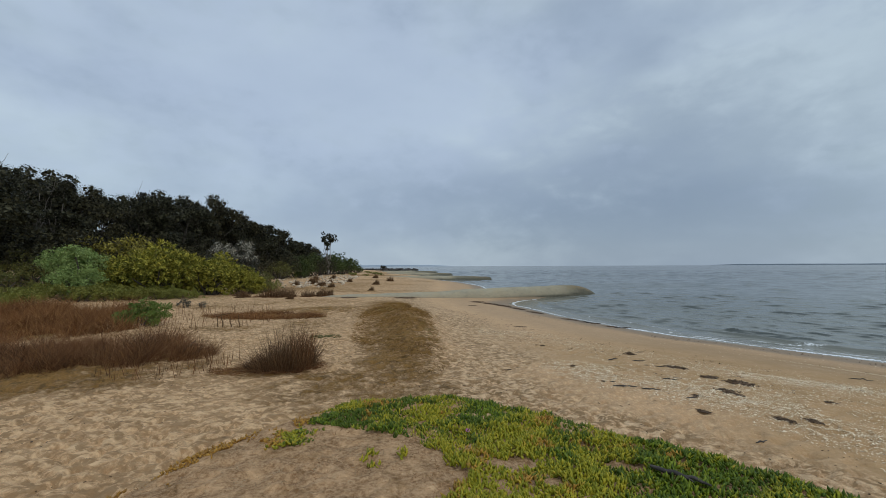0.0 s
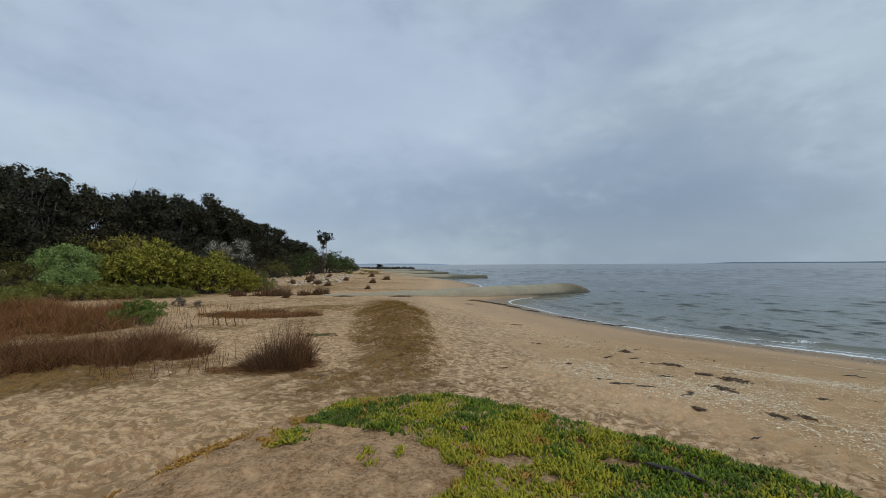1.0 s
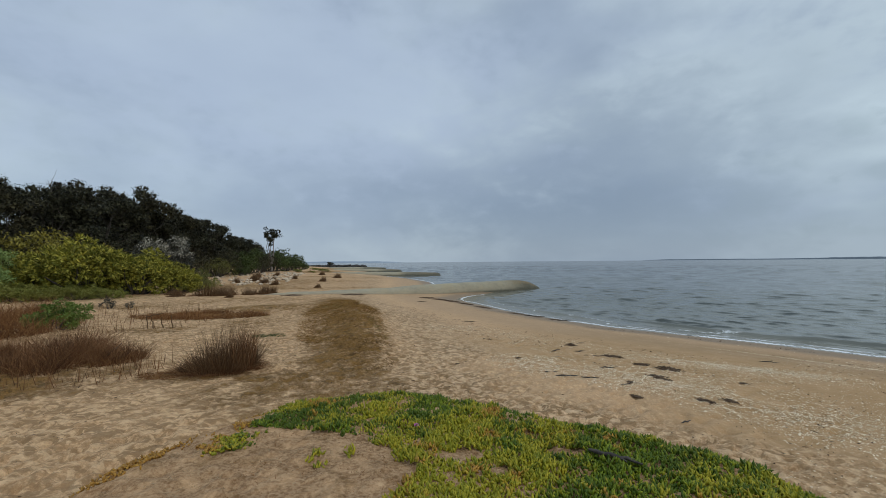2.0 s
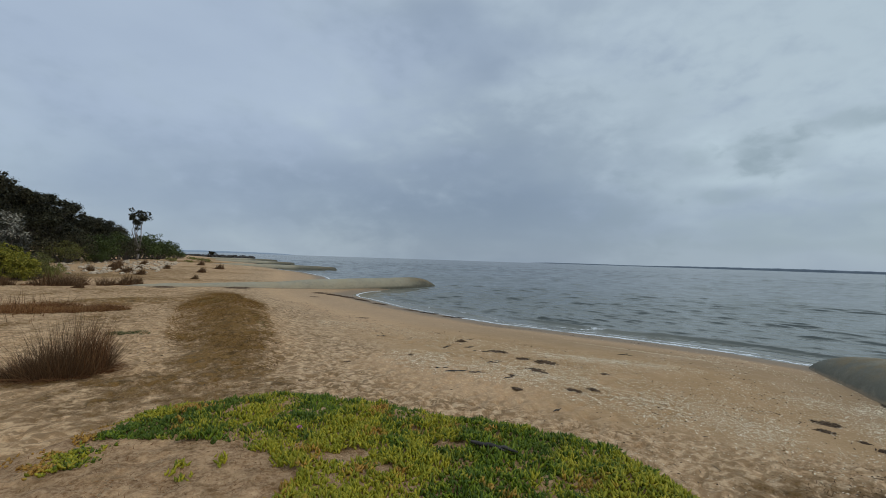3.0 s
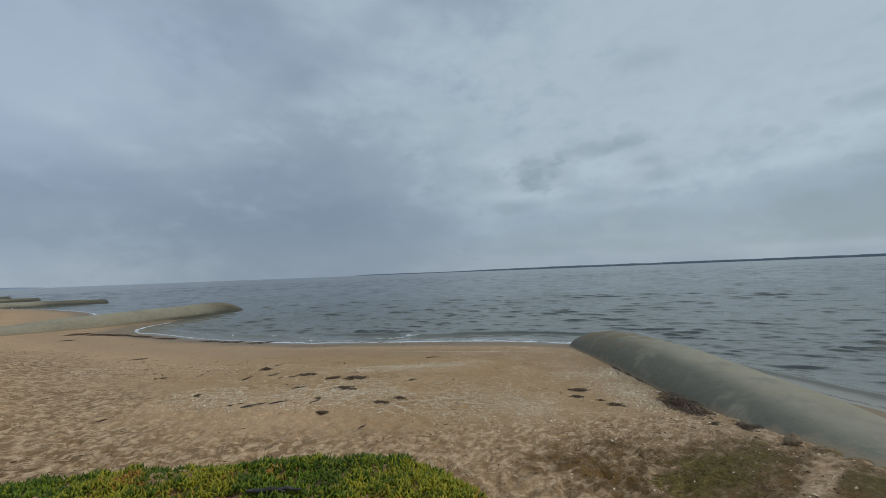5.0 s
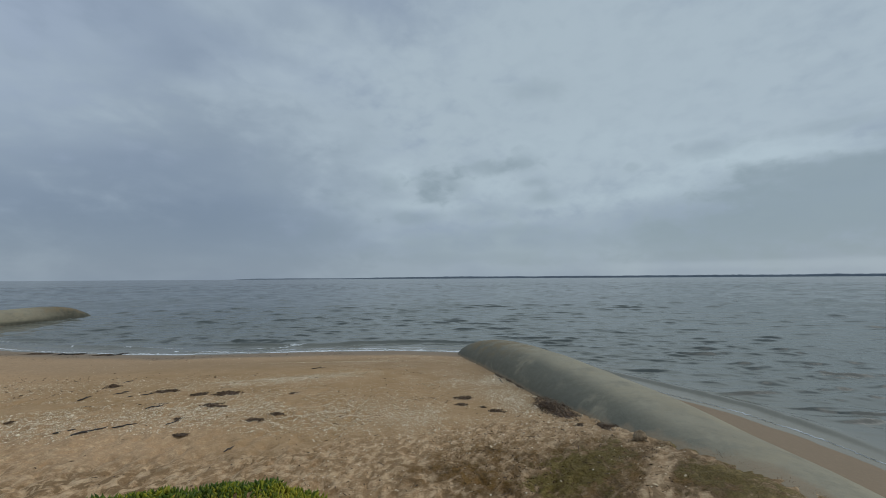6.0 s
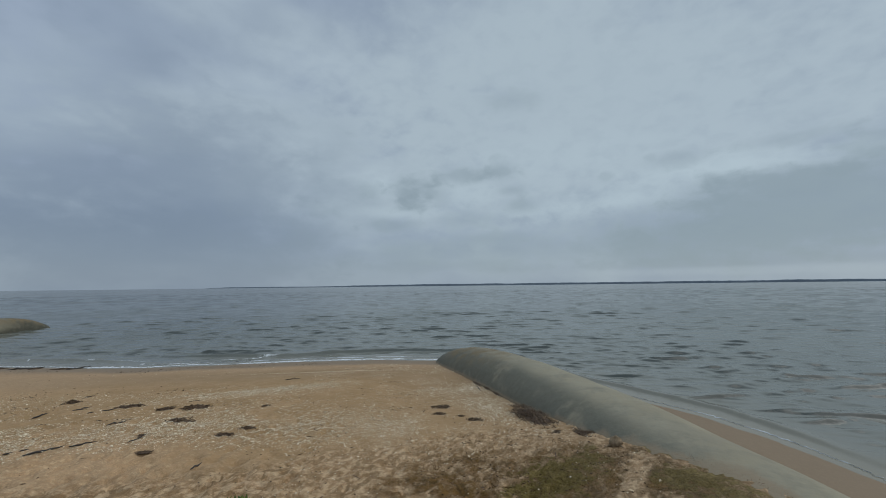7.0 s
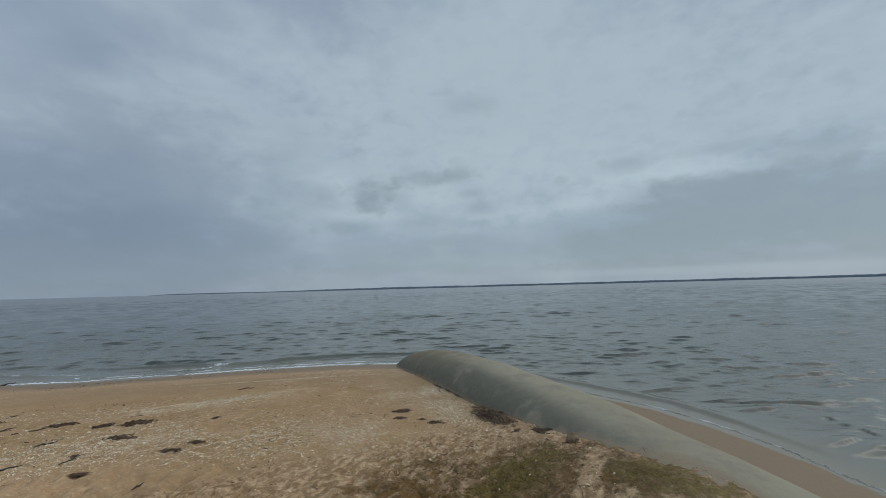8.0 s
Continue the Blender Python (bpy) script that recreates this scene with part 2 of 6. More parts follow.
def height(x, y, fine=True):
    x, y = np.asarray(x, float), np.asarray(y, float)
    d = shore_distance(x, y)
    z = np.interp(d, [-400, -40, -6, -1.5, -0.6, 0, 3, 6, 9, 14, 40, 120], [-6, -2.5, -1.2, -0.50, -0.18, 0.0, 0.24, 0.43, 0.6, 0.76, 0.95, 1.2])
    far = step(np.hypot(x, y), 18, 60)
    z = z + (0.16 * (fnoise(x / 6.0, y / 6.0, 11, 3) - 0.5) * step(d, 7, 14) + 0.8 * far * (fnoise(x / 25.0, y / 25.0, 21, 3) - 0.5) * step(d, 12, 40))
    # the raised mat that the viewpoint stands on
    m = mat_reach(x, y)
    z = z + (1.12 - z) * step(m, -0.75, 0.35) * 0.97
    # dry grass rise between the path and the beach, and the low one behind it
    z = z + 0.34 * bump(x, y, -1.8, 18.0, 1.7, 6.0, 6) + 0.30 * bump(x, y, -1.0, 13.2, 0.8, 3.4, 8) + 0.18 * bump(x, y, -5.6, 19.5, 1.2, 2.2, -60)
    rise = np.clip(1.3 * bump(x, y, -1.6, 14.5, 1.25, 6.5, 8), 0, 1)
    z = z + rise * 0.16 * (fnoise(x * 1.9, y * 1.3, 35, 3) - 0.45)
    z = z + 0.22 * bump(x, y, -9.0, 8.0, 3.0, 1.7, 12) + 0.25 * bump(x, y, -15, 17, 5, 2.5, 30)
    # turf and sand heaped against the landward flank of the near tube
    tube_y = np.interp(x, [1.8, 3.2, 5.1, 5.9, 6.46, 7.33, 8.5, 10.15, 12.0], [-3.4, -2.4, -1.17, -0.7, -0.3, 0.27, 1.13, 2.5, 4.5])
    lat = (y - tube_y) * 0.8
    heaped = np.interp(x, [5.0, 5.8, 6.5, 7.2, 8.6], [0.84, 0.82, 0.72, 0.58, 0.36])
    z = z + np.maximum(heaped - z, 0) * step(lat, -0.2, 0.12) * step(lat, 3.2, 0.5) * step(x, 1.5, 3.5) * step(x, 9.5, 8.0)
    # wooded bank
    bank = step(-x - 20 - 0.16 * (y - 20), 0, 26) * step(y, -30, 5)
    z = z + 2.6 * bank * (0.6 + 0.8 * fnoise(x / 18, y / 18, 31, 2))
    if fine:
        r = np.hypot(x, y)
        near = step(r, 45, 12)
        dry = np.maximum(step(d, 6.4, 7.8), step(np.hypot(x - 4.0, y - 1.2) + 1.2 * (fnoise(x, y, 43, 2) - 0.5), 3.5, 2.9) * step(d, 1.5, 2.5)) * near
        rough = step(fnoise(x * 0.6, y * 0.6, 47, 2), 0.25, 0.6) * 0.6 + 0.4
        ridge = 1 - np.abs(2 * fnoise(x * 3.3 + 0.7 * vnoise(x * 2, y * 2, 44), y * 4.1, 41, 3) - 1)
        z = z + dry * rough * (0.07 * (ridge - 0.7) + 0.03 * (fnoise(x * 11, y * 13, 61, 2) - 0.5))
        z = z - dry * rough * step(m, 0.1, -0.3) * (0.10 * dents(x * 3.6, y * 4.2, 51, 0.28) + 0.055 * dents(x * 7.1 + 3, y * 6.4, 55, 0.32))
        z = z + near * step(d, 0.3, 3) * 0.012 * (fnoise(x * 5, y * 5, 71, 2) - 0.5)
        z = z + near * step(m, -0.2, 0.2) * 0.05 * (fnoise(x * 2.5, y * 2.5, 81, 3) - 0.5)
    return z

# ---- materials ----
class Nodes:
    """A small builder for node materials."""

    def __init__(self, name):
        self.mat = bpy.data.materials.new(name)
        self.mat.use_nodes = True
        self.tree = self.mat.node_tree
        self.tree.nodes.clear()
        self.out = self.add("ShaderNodeOutputMaterial")
        self.bsdf = self.add("ShaderNodeBsdfPrincipled")
        self.tree.links.new(self.bsdf.outputs[0], self.out.inputs[0])
        self.co = self.add("ShaderNodeTexCoord").outputs["Object"]
        self.place = self.add("ShaderNodeNewGeometry")

    def add(self, kind):
        return self.tree.nodes.new(kind)

    def put(self, value, socket):
        if isinstance(value, (int, float)):
            socket.default_value = value
        elif isinstance(value, tuple):
            socket.default_value = (*value, 1) if len(socket.default_value) == 4 else value
        else:
            self.tree.links.new(value, socket)

    def math(self, op, a, b=0.0):
        n = self.add("ShaderNodeMath")
        n.operation = op
        self.put(a, n.inputs[0]), self.put(b, n.inputs[1])
        return n.outputs[0]

    def mix(self, fac, a, b, blend="MIX"):
        n = self.add("ShaderNodeMix")
        n.data_type, n.blend_type = "RGBA", blend
        self.put(fac, n.inputs[0]), self.put(a, n.inputs[6]), self.put(b, n.inputs[7])
        return n.outputs[2]

    def ramp(self, v, lo, hi, a=0.0, b=1.0):
        n = self.add("ShaderNodeMapRange")
        n.interpolation_type = "SMOOTHSTEP"
        self.put(v, n.inputs[0])
        for i, q in enumerate((lo, hi, a, b)):
            n.inputs[1 + i].default_value = q
        return n.outputs[0]

    def noise(self, scale, detail=3.0, rough=0.55, co=None, distort=0.0, stretch=None):
        n = self.add("ShaderNodeTexNoise")
        co = self.co if co is None else co
        if stretch:
            m = self.add("ShaderNodeMapping")
            m.inputs["Scale"].default_value = stretch
            self.put(co, m.inputs["Vector"])
            co = m.outputs[0]
        self.put(co, n.inputs["Vector"])
        n.inputs["Scale"].default_value, n.inputs["Detail"].default_value = scale, detail
        n.inputs["Roughness"].default_value, n.inputs["Distortion"].default_value = rough, distort
        return n.outputs[0]

    def cells(self, scale, randomness=1.0, feature="F1", out="Distance", co=None):
        n = self.add("ShaderNodeTexVoronoi")
        n.feature = feature
        self.put(self.co if co is None else co, n.inputs["Vector"])
        n.inputs["Scale"].default_value, n.inputs["Randomness"].default_value = scale, randomness
        return n.outputs[out]

    def attr(self, name):
        n = self.add("ShaderNodeAttribute")
        n.attribute_name = name
        return n.outputs["Fac"]

    def relief(self, height, depth, strength=1.0, before=None):
        n = self.add("ShaderNodeBump")
        n.inputs["Strength"].default_value = strength
        self.put(depth, n.inputs["Distance"])
        self.put(height, n.inputs["Height"])
        if before is not None:
            self.put(before, n.inputs["Normal"])
        return n.outputs[0]

    def done(self, colour, rough, normal=None, **more):
        self.put(colour, self.bsdf.inputs["Base Color"])
        self.put(rough, self.bsdf.inputs["Roughness"])
        if normal is not None:
            self.put(normal, self.bsdf.inputs["Normal"])
        for key, value in more.items():
            self.put(value, self.bsdf.inputs[key.replace("_", " ")])
        return self.mat


def ground_material():
    n = Nodes("beach_ground")
    big, mid, grit = n.noise(0.35, 4), n.noise(2.6, 5, 0.6), n.noise(55, 3, 0.7)
    sand = n.mix(big, (0.525, 0.325, 0.172), (0.62, 0.405, 0.230))
    trod = n.attr("trod")
    sand = n.mix(n.math("MULTIPLY", n.ramp(mid, 0.35, 0.72), n.math("ADD", 0.22, n.math("MULTIPLY", trod, 0.25))), sand, (0.27, 0.165, 0.08))
    sand = n.mix(n.ramp(grit, 0.47, 0.60, 0.0, 0.6), sand, (0.40, 0.265, 0.145))
    specks = n.cells(38, 1.0)
    sand = n.mix(n.math("MULTIPLY", n.ramp(specks, 0.16, 0.06), 0.55), sand, (0.10, 0.075, 0.05))
    # damp and dry crust in small blotches, which double as painted shade of pits
    crust = n.noise(17.0, 6, 0.70, distort=0.2)
    sand = n.mix(n.math("MULTIPLY", n.ramp(crust, 0.51, 0.60), n.math("ADD", 0.10, n.math("MULTIPLY", trod, 0.18))), sand, (0.19, 0.107, 0.045))
    sand = n.mix(n.ramp(crust, 0.47, 0.38, 0.0, 0.65), sand, (0.71, 0.50, 0.295))
    # small crisp scuffs, shaded dents and lit crests put into the colour
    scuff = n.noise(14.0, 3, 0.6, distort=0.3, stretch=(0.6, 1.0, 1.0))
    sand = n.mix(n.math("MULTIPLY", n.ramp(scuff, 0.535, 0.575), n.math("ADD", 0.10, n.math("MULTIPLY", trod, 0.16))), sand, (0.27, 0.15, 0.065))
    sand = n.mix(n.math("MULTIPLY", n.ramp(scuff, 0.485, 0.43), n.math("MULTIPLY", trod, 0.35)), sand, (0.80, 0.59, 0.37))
    # damp darker sand turned up by feet, plus painted shade of hollows, in ragged patches a hand or two wide
    hollow_tone = n.noise(7.0, 5, 0.60, distort=0.9, stretch=(0.8, 1.1, 1.0))
    sand = n.mix(n.math("MULTIPLY", n.ramp(hollow_tone, 0.49, 0.56), n.math("MULTIPLY", trod, n.ramp(n.noise(0.7, 3), 0.35, 0.6, 0.45, 0.85))), sand, (0.25, 0.155, 0.075))
    sand = n.mix(n.math("MULTIPLY", n.ramp(hollow_tone, 0.46, 0.38), n.math("MULTIPLY", trod, 0.5)), sand, (0.76, 0.545, 0.335))
    # small scooped footmarks, the shade in their hollows painted dark
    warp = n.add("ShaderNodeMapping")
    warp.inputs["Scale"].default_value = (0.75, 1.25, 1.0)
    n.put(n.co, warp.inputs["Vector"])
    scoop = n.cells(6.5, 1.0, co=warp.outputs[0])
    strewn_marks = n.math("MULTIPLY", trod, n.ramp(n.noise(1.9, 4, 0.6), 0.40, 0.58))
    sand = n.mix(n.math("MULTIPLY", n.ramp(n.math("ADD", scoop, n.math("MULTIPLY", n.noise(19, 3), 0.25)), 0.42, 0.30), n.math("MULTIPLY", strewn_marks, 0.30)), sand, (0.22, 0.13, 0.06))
    # trodden-over dry back beach is paler
    sand = n.mix(n.attr("pale"), sand, (1.0, 0.95, 0.88), "MULTIPLY")
    sand = n.mix(n.math("MULTIPLY", n.attr("pale"), 0.10), sand, (0.74, 0.50, 0.295))
    # orange shell grit on the open beach
    sand = n.mix(n.math("MULTIPLY", n.math("MULTIPLY", n.attr("grit"), n.math("SUBTRACT", 1.0, n.math("MULTIPLY", trod, 0.85))), n.ramp(n.noise(1.7, 5, 0.65), 0.3, 0.7, 0.45, 0.9)), sand, (0.38, 0.24, 0.115))
    # white broken shell
    chips = n.math("MULTIPLY", n.ramp(n.cells(62, 1.0), 0.44, 0.26), n.ramp(n.noise(22, 3, 0.6), 0.38, 0.6))
    sand = n.mix(n.math("MULTIPLY", n.attr("shell"), n.ramp(chips, 0.25, 0.5, 0.0, 0.85)), sand, (0.80, 0.66, 0.47))
    # brown crumbled leaf over the bare side of the mat
    duff = n.mix(n.ramp(n.noise(26, 5, 0.72), 0.36, 0.64), (0.20, 0.105, 0.046), (0.43, 0.275, 0.150))
    sand = n.mix(n.math("MULTIPLY", n.attr("duff"), n.ramp(n.noise(4.5, 6, 0.7), 0.36, 0.58, 0.25, 0.95)), sand, duff)
    # dead grass litter
    straw = n.noise(34, 5, 0.75, stretch=(1.0, 0.35, 1.0))
    litter = n.mix(n.ramp(straw, 0.35, 0.68), (0.135, 0.070, 0.017), (0.31, 0.170, 0.048))
    litter = n.mix(n.ramp(n.noise(3.2, 5), 0.35, 0.7, 0.0, 0.65), litter, (0.28, 0.145, 0.04))
    clods = n.noise(5.0, 5, 0.7, distort=0.3)
    litter = n.mix(n.ramp(clods, 0.51, 0.61, 0.0, 0.75), litter, (0.070, 0.043, 0.015))
    frayed = n.ramp(n.math("ADD", n.attr("thatch"), n.math("ADD", n.math("MULTIPLY", n.math("SUBTRACT", n.noise(6, 7, 0.75), 0.5), 2.4), n.math("MULTIPLY", n.math("SUBTRACT", n.noise(1.6, 3, 0.6), 0.5), 1.6))), 0.15, 0.85, 0.0, 0.92)
    frayed = n.math("MULTIPLY", frayed, n.ramp(n.attr("thatch"), 0.08, 0.4))
    both = n.mix(frayed, sand, litter)
    moss = n.mix(n.ramp(n.noise(28, 4, 0.7), 0.3, 0.7), (0.14, 0.105, 0.024), (0.29, 0.21, 0.060))
    mossy = n.ramp(n.math("ADD", n.attr("moss"), n.math("ADD", n.math("MULTIPLY", n.math("SUBTRACT", n.noise(9, 6, 0.74), 0.5), 2.4), n.math("MULTIPLY", n.math("SUBTRACT", n.noise(2.6, 3), 0.5), 2.0))), 0.40, 0.85, 0.0, 0.9)
    mossy = n.math("MULTIPLY", mossy, n.ramp(n.attr("moss"), 0.08, 0.35))
    both = n.mix(mossy, both, moss)
    wet = n.attr("wet")
    both = n.mix(n.math("MULTIPLY", wet, 0.85), both, (0.205, 0.148, 0.092))
    rough = n.math("SUBTRACT", 0.92, n.math("MULTIPLY", wet, 0.28))
    h = n.math("ADD", n.math("MULTIPLY", grit, 0.35), n.math("MULTIPLY", n.noise(14, 4, 0.65), 0.9))
    dry = n.math("SUBTRACT", 1.0, wet)
    normal = n.relief(n.math("MULTIPLY", h, n.math("MULTIPLY", dry, n.math("ADD", 0.6, n.math("MULTIPLY", trod, 0.4)))), 0.055, 0.9)
    normal = n.relief(n.math("MULTIPLY", n.math("MINIMUM", scoop, 0.5), strewn_marks), 0.012, 0.9, normal)
    normal = n.relief(n.math("MULTIPLY", straw, frayed), 0.012, 0.8, normal)
    normal = n.relief(n.math("MULTIPLY", n.noise(15, 5, 0.72), n.math("ADD", mossy, frayed)), 0.025, 0.9, normal)
    return n.done(both, rough, normal, Specular_IOR_Level=n.math("ADD", 0.15, n.math("MULTIPLY", wet, 0.1)))


def water_material():
    n = Nodes("bay_water")
    shoal = n.attr("shoal")
    colour = n.mix(n.ramp(n.noise(0.05, 3), 0.3, 0.7), (0.160, 0.172, 0.150), (0.185, 0.196, 0.170))
    colour = n.mix(n.math("MULTIPLY", shoal, 0.9), colour, (0.30, 0.265, 0.195))
    # steep wave fronts painted dark, where they would mirror less sky
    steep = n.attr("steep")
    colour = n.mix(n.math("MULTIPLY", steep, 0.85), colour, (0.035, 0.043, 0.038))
    turned = n.add("ShaderNodeMapping")
    turned.inputs["Rotation"].default_value = (0, 0, radians(63))
    turned.inputs["Scale"].default_value = (0.42, 1.0, 1.0)
    n.put(n.co, turned.inputs["Vector"])
    offing = n.attr("open")
    normal = n.relief(n.noise(2.6, 5, 0.62, co=turned.outputs[0]), 0.022, 0.55)
    normal = n.relief(n.noise(0.55, 6, 0.66), n.math("MULTIPLY", offing, 0.05), 0.6, normal)
    normal = n.relief(n.noise(9, 4, 0.65), 0.006, 0.6, normal)
    lace = n.ramp(n.math("ADD", n.attr("foam"), n.math("MULTIPLY", n.math("SUBTRACT", n.noise(6, 6, 0.75), 0.5), 1.2)), 0.62, 0.82)
    colour = n.mix(lace, colour, (0.72, 0.74, 0.74))
    # a choppy surface never mirrors fully at low angles: the gloss is capped
    body = n.add("ShaderNodeBsdfDiffuse")
    shine = n.add("ShaderNodeBsdfGlossy")
    rim = n.add("ShaderNodeFresnel")
    rim.inputs["IOR"].default_value = 1.333
    for socket in (body.inputs["Normal"], shine.inputs["Normal"], rim.inputs["Normal"]):
        n.put(normal, socket)
    n.put(colour, body.inputs["Color"])
    shine.inputs["Roughness"].default_value = 0.10
    # wind-ruffled streaks scatter the sky's reflection
    chop = n.ramp(n.noise(0.42, 6, 0.70, co=turned.outputs[0]), 0.565, 0.615)
    gusts = n.ramp(n.noise(0.05, 8, 0.78, co=turned.outputs[0]), 0.51, 0.60, 1.0, 0.84)
    ruffle = n.math("MULTIPLY", n.math("SUBTRACT", 1.0, n.math("MULTIPLY", chop, n.math("ADD", 0.06, n.math("MULTIPLY", offing, 0.34)))), gusts)
    gloss = n.math("MULTIPLY", n.math("MULTIPLY", n.math("MINIMUM", rim.outputs[0], 0.94), ruffle), n.math("SUBTRACT", 1.0, lace))
    both = n.add("ShaderNodeMixShader")
    n.put(gloss, both.inputs[0]), n.put(body.outputs[0], both.inputs[1]), n.put(shine.outputs[0], both.inputs[2])
    n.put(both.outputs[0], n.out.inputs[0])
    return n.mat


def tube_material(name="geotextile"):
    n = Nodes(name)
    up = n.add("ShaderNodeSeparateXYZ")
    n.put(n.place.outputs["Normal"], up.inputs[0])
    base = n.mix(n.ramp(n.noise(0.8, 5, 0.6), 0.3, 0.7), (0.282, 0.246, 0.172), (0.36, 0.322, 0.228))
    base = n.mix(n.ramp(n.noise(2.6, 6, 0.7, stretch=(1, 1, 2.5)), 0.47, 0.66, 0.0, 0.5), base, (0.175, 0.165, 0.125))
    silt = n.math("MULTIPLY", n.ramp(n.noise(1.1, 5, 0.65), 0.4, 0.68), n.attr("silt"))
    base = n.mix(silt, base, (0.36, 0.30, 0.19))
    algae = n.math("MULTIPLY", n.attr("slime"), n.ramp(n.noise(4, 5), 0.25, 0.6, 0.75, 1.0))
    base = n.mix(algae, base, (0.046, 0.046, 0.031))
    # shade of the landward flank put into the colour, broken up like a stain
    flank_shade = n.math("MULTIPLY", n.attr("flank_shade"), n.ramp(n.noise(1.6, 6, 0.68), 0.24, 0.54))
    base = n.mix(n.math("MULTIPLY", flank_shade, 0.85), base, (0.108, 0.104, 0.078))
    growth = n.math("MULTIPLY", n.attr("growth"), n.ramp(n.noise(2.2, 6, 0.7), 0.36, 0.62))
    base = n.mix(growth, base, (0.185, 0.130, 0.062))
    dusted = n.ramp(n.math("ADD", n.attr("foot"), n.noise(6.0, 6, 0.72)), 0.80, 1.35, 0.0, 0.9)
    base = n.mix(dusted, base, (0.29, 0.215, 0.135))
    base = n.mix(n.ramp(n.noise(70, 2, 0.6), 0.35, 0.7, 0.0, 0.35), base, (0.30, 0.285, 0.225))
    normal = n.relief(n.noise(3.0, 4, 0.55), 0.06, 0.6)
    normal = n.relief(n.noise(90, 2, 0.6), 0.006, 0.7, normal)
    return n.done(base, 0.82, normal, Specular_IOR_Level=0.25)


def leaf_material(name, low, mid, high, rough=0.6, patch=0.6, clump=None):
    """Leaves that differ one from another and in drifts across the plant."""
    n = Nodes(name)
    drift = n.ramp(n.noise(patch, 3), 0.32, 0.68)
    each = n.place.outputs["Random Per Island"]
    colour = n.mix(drift, low, mid)
    colour = n.mix(n.ramp(each, 0.25, 1.0), colour, high)
    if clump:
        colour = n.mix(n.ramp(n.noise(patch * 2.3, 4), 0.56, 0.68, 0.0, 0.85), colour, clump)
    n.bsdf.inputs["Subsurface Weight"].default_value = 0.0
    return n.done(colour, rough, None, Specular_IOR_Level=0.2)


def bark_material(name, dark, pale):
    n = Nodes(name)
    grain = n.noise(3.0, 5, 0.65, stretch=(3, 3, 0.6))
    return n.done(n.mix(n.ramp(grain, 0.3, 0.7), dark, pale), 0.9, n.relief(grain, 0.04, 0.8))


def mottled(name, a, b, scale, rough=0.9, depth=0.01):
    n = Nodes(name)
    v = n.noise(scale, 5, 0.65)
    return n.done(n.mix(n.ramp(v, 0.3, 0.7), a, b), rough, n.relief(v, depth, 0.8))


def rock_material():
    n = Nodes("pale_rock")
    own = n.add("ShaderNodeObjectInfo").outputs["Random"]
    v = n.noise(4.0, 5, 0.65)
    colour = n.mix(own, (0.38, 0.295, 0.20), (0.57, 0.46, 0.33))
    colour = n.mix(n.ramp(v, 0.45, 0.75, 0.0, 0.6), colour, (0.22, 0.18, 0.14))
    return n.done(colour, 0.9, n.relief(v, 0.05, 0.8))


M_GROUND, M_WATER, M_TUBE, M_ROCK = ground_material(), water_material(), tube_material(), rock_material()
M_BARK = bark_material("dark_bark", (0.035, 0.028, 0.022), (0.10, 0.085, 0.07))
M_BARK_PALE = bark_material("weathered_bark", (0.11, 0.095, 0.08), (0.27, 0.24, 0.21))
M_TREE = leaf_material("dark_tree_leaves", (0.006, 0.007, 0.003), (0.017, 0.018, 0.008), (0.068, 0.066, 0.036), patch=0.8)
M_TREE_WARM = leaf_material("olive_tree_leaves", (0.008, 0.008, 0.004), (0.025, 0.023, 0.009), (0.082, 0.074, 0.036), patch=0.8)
M_GOLD = leaf_material("yellow_green_leaves", (0.06, 0.072, 0.010), (0.17, 0.172, 0.018), (0.46, 0.415, 0.07), patch=0.5)
M_OLIVE = leaf_material("olive_leaves", (0.06, 0.068, 0.018), (0.11, 0.11, 0.026), (0.18, 0.165, 0.05), patch=0.6)
M_DULL = leaf_material("dull_gold_leaves", (0.07, 0.062, 0.014), (0.17, 0.145, 0.022), (0.33, 0.28, 0.05), patch=0.8)
M_MINT = leaf_material("soft_green_leaves", (0.11, 0.175, 0.045), (0.20, 0.29, 0.085), (0.32, 0.41, 0.14), patch=0.6)
M_GREEN = leaf_material("mid_green_leaves", (0.026, 0.040, 0.011), (0.050, 0.072, 0.018), (0.095, 0.12, 0.034), patch=0.5)
M_FERN = leaf_material("bright_green_leaves", (0.07, 0.115, 0.02), (0.11, 0.165, 0.03), (0.17, 0.225, 0.05), patch=1.0)
M_TRAIL = leaf_material("trailing_green_leaves", (0.085, 0.098, 0.018), (0.15, 0.16, 0.028), (0.25, 0.245, 0.06), patch=0.8)
M_SILVER = leaf_material("grey_green_leaves", (0.018, 0.020, 0.014), (0.045, 0.045, 0.034), (0.10, 0.10, 0.085), patch=1.4)
M_BLOSSOM = leaf_material("grey_white_blossom", (0.07, 0.068, 0.05), (0.19, 0.18, 0.14), (0.46, 0.44, 0.36), patch=1.4)
M_REED = leaf_material("brown_reed", (0.060, 0.026, 0.011), (0.145, 0.062, 0.024), (0.27, 0.140, 0.060), rough=0.8, patch=1.2)
M_DARK_REED = leaf_material("dark_reed", (0.045, 0.024, 0.012), (0.095, 0.050, 0.023), (0.20, 0.12, 0.06), rough=0.8, patch=1.2)
M_RUST = leaf_material("rust_brown_grass", (0.085, 0.033, 0.012), (0.19, 0.080, 0.027), (0.33, 0.17, 0.066), rough=0.85, patch=0.8)
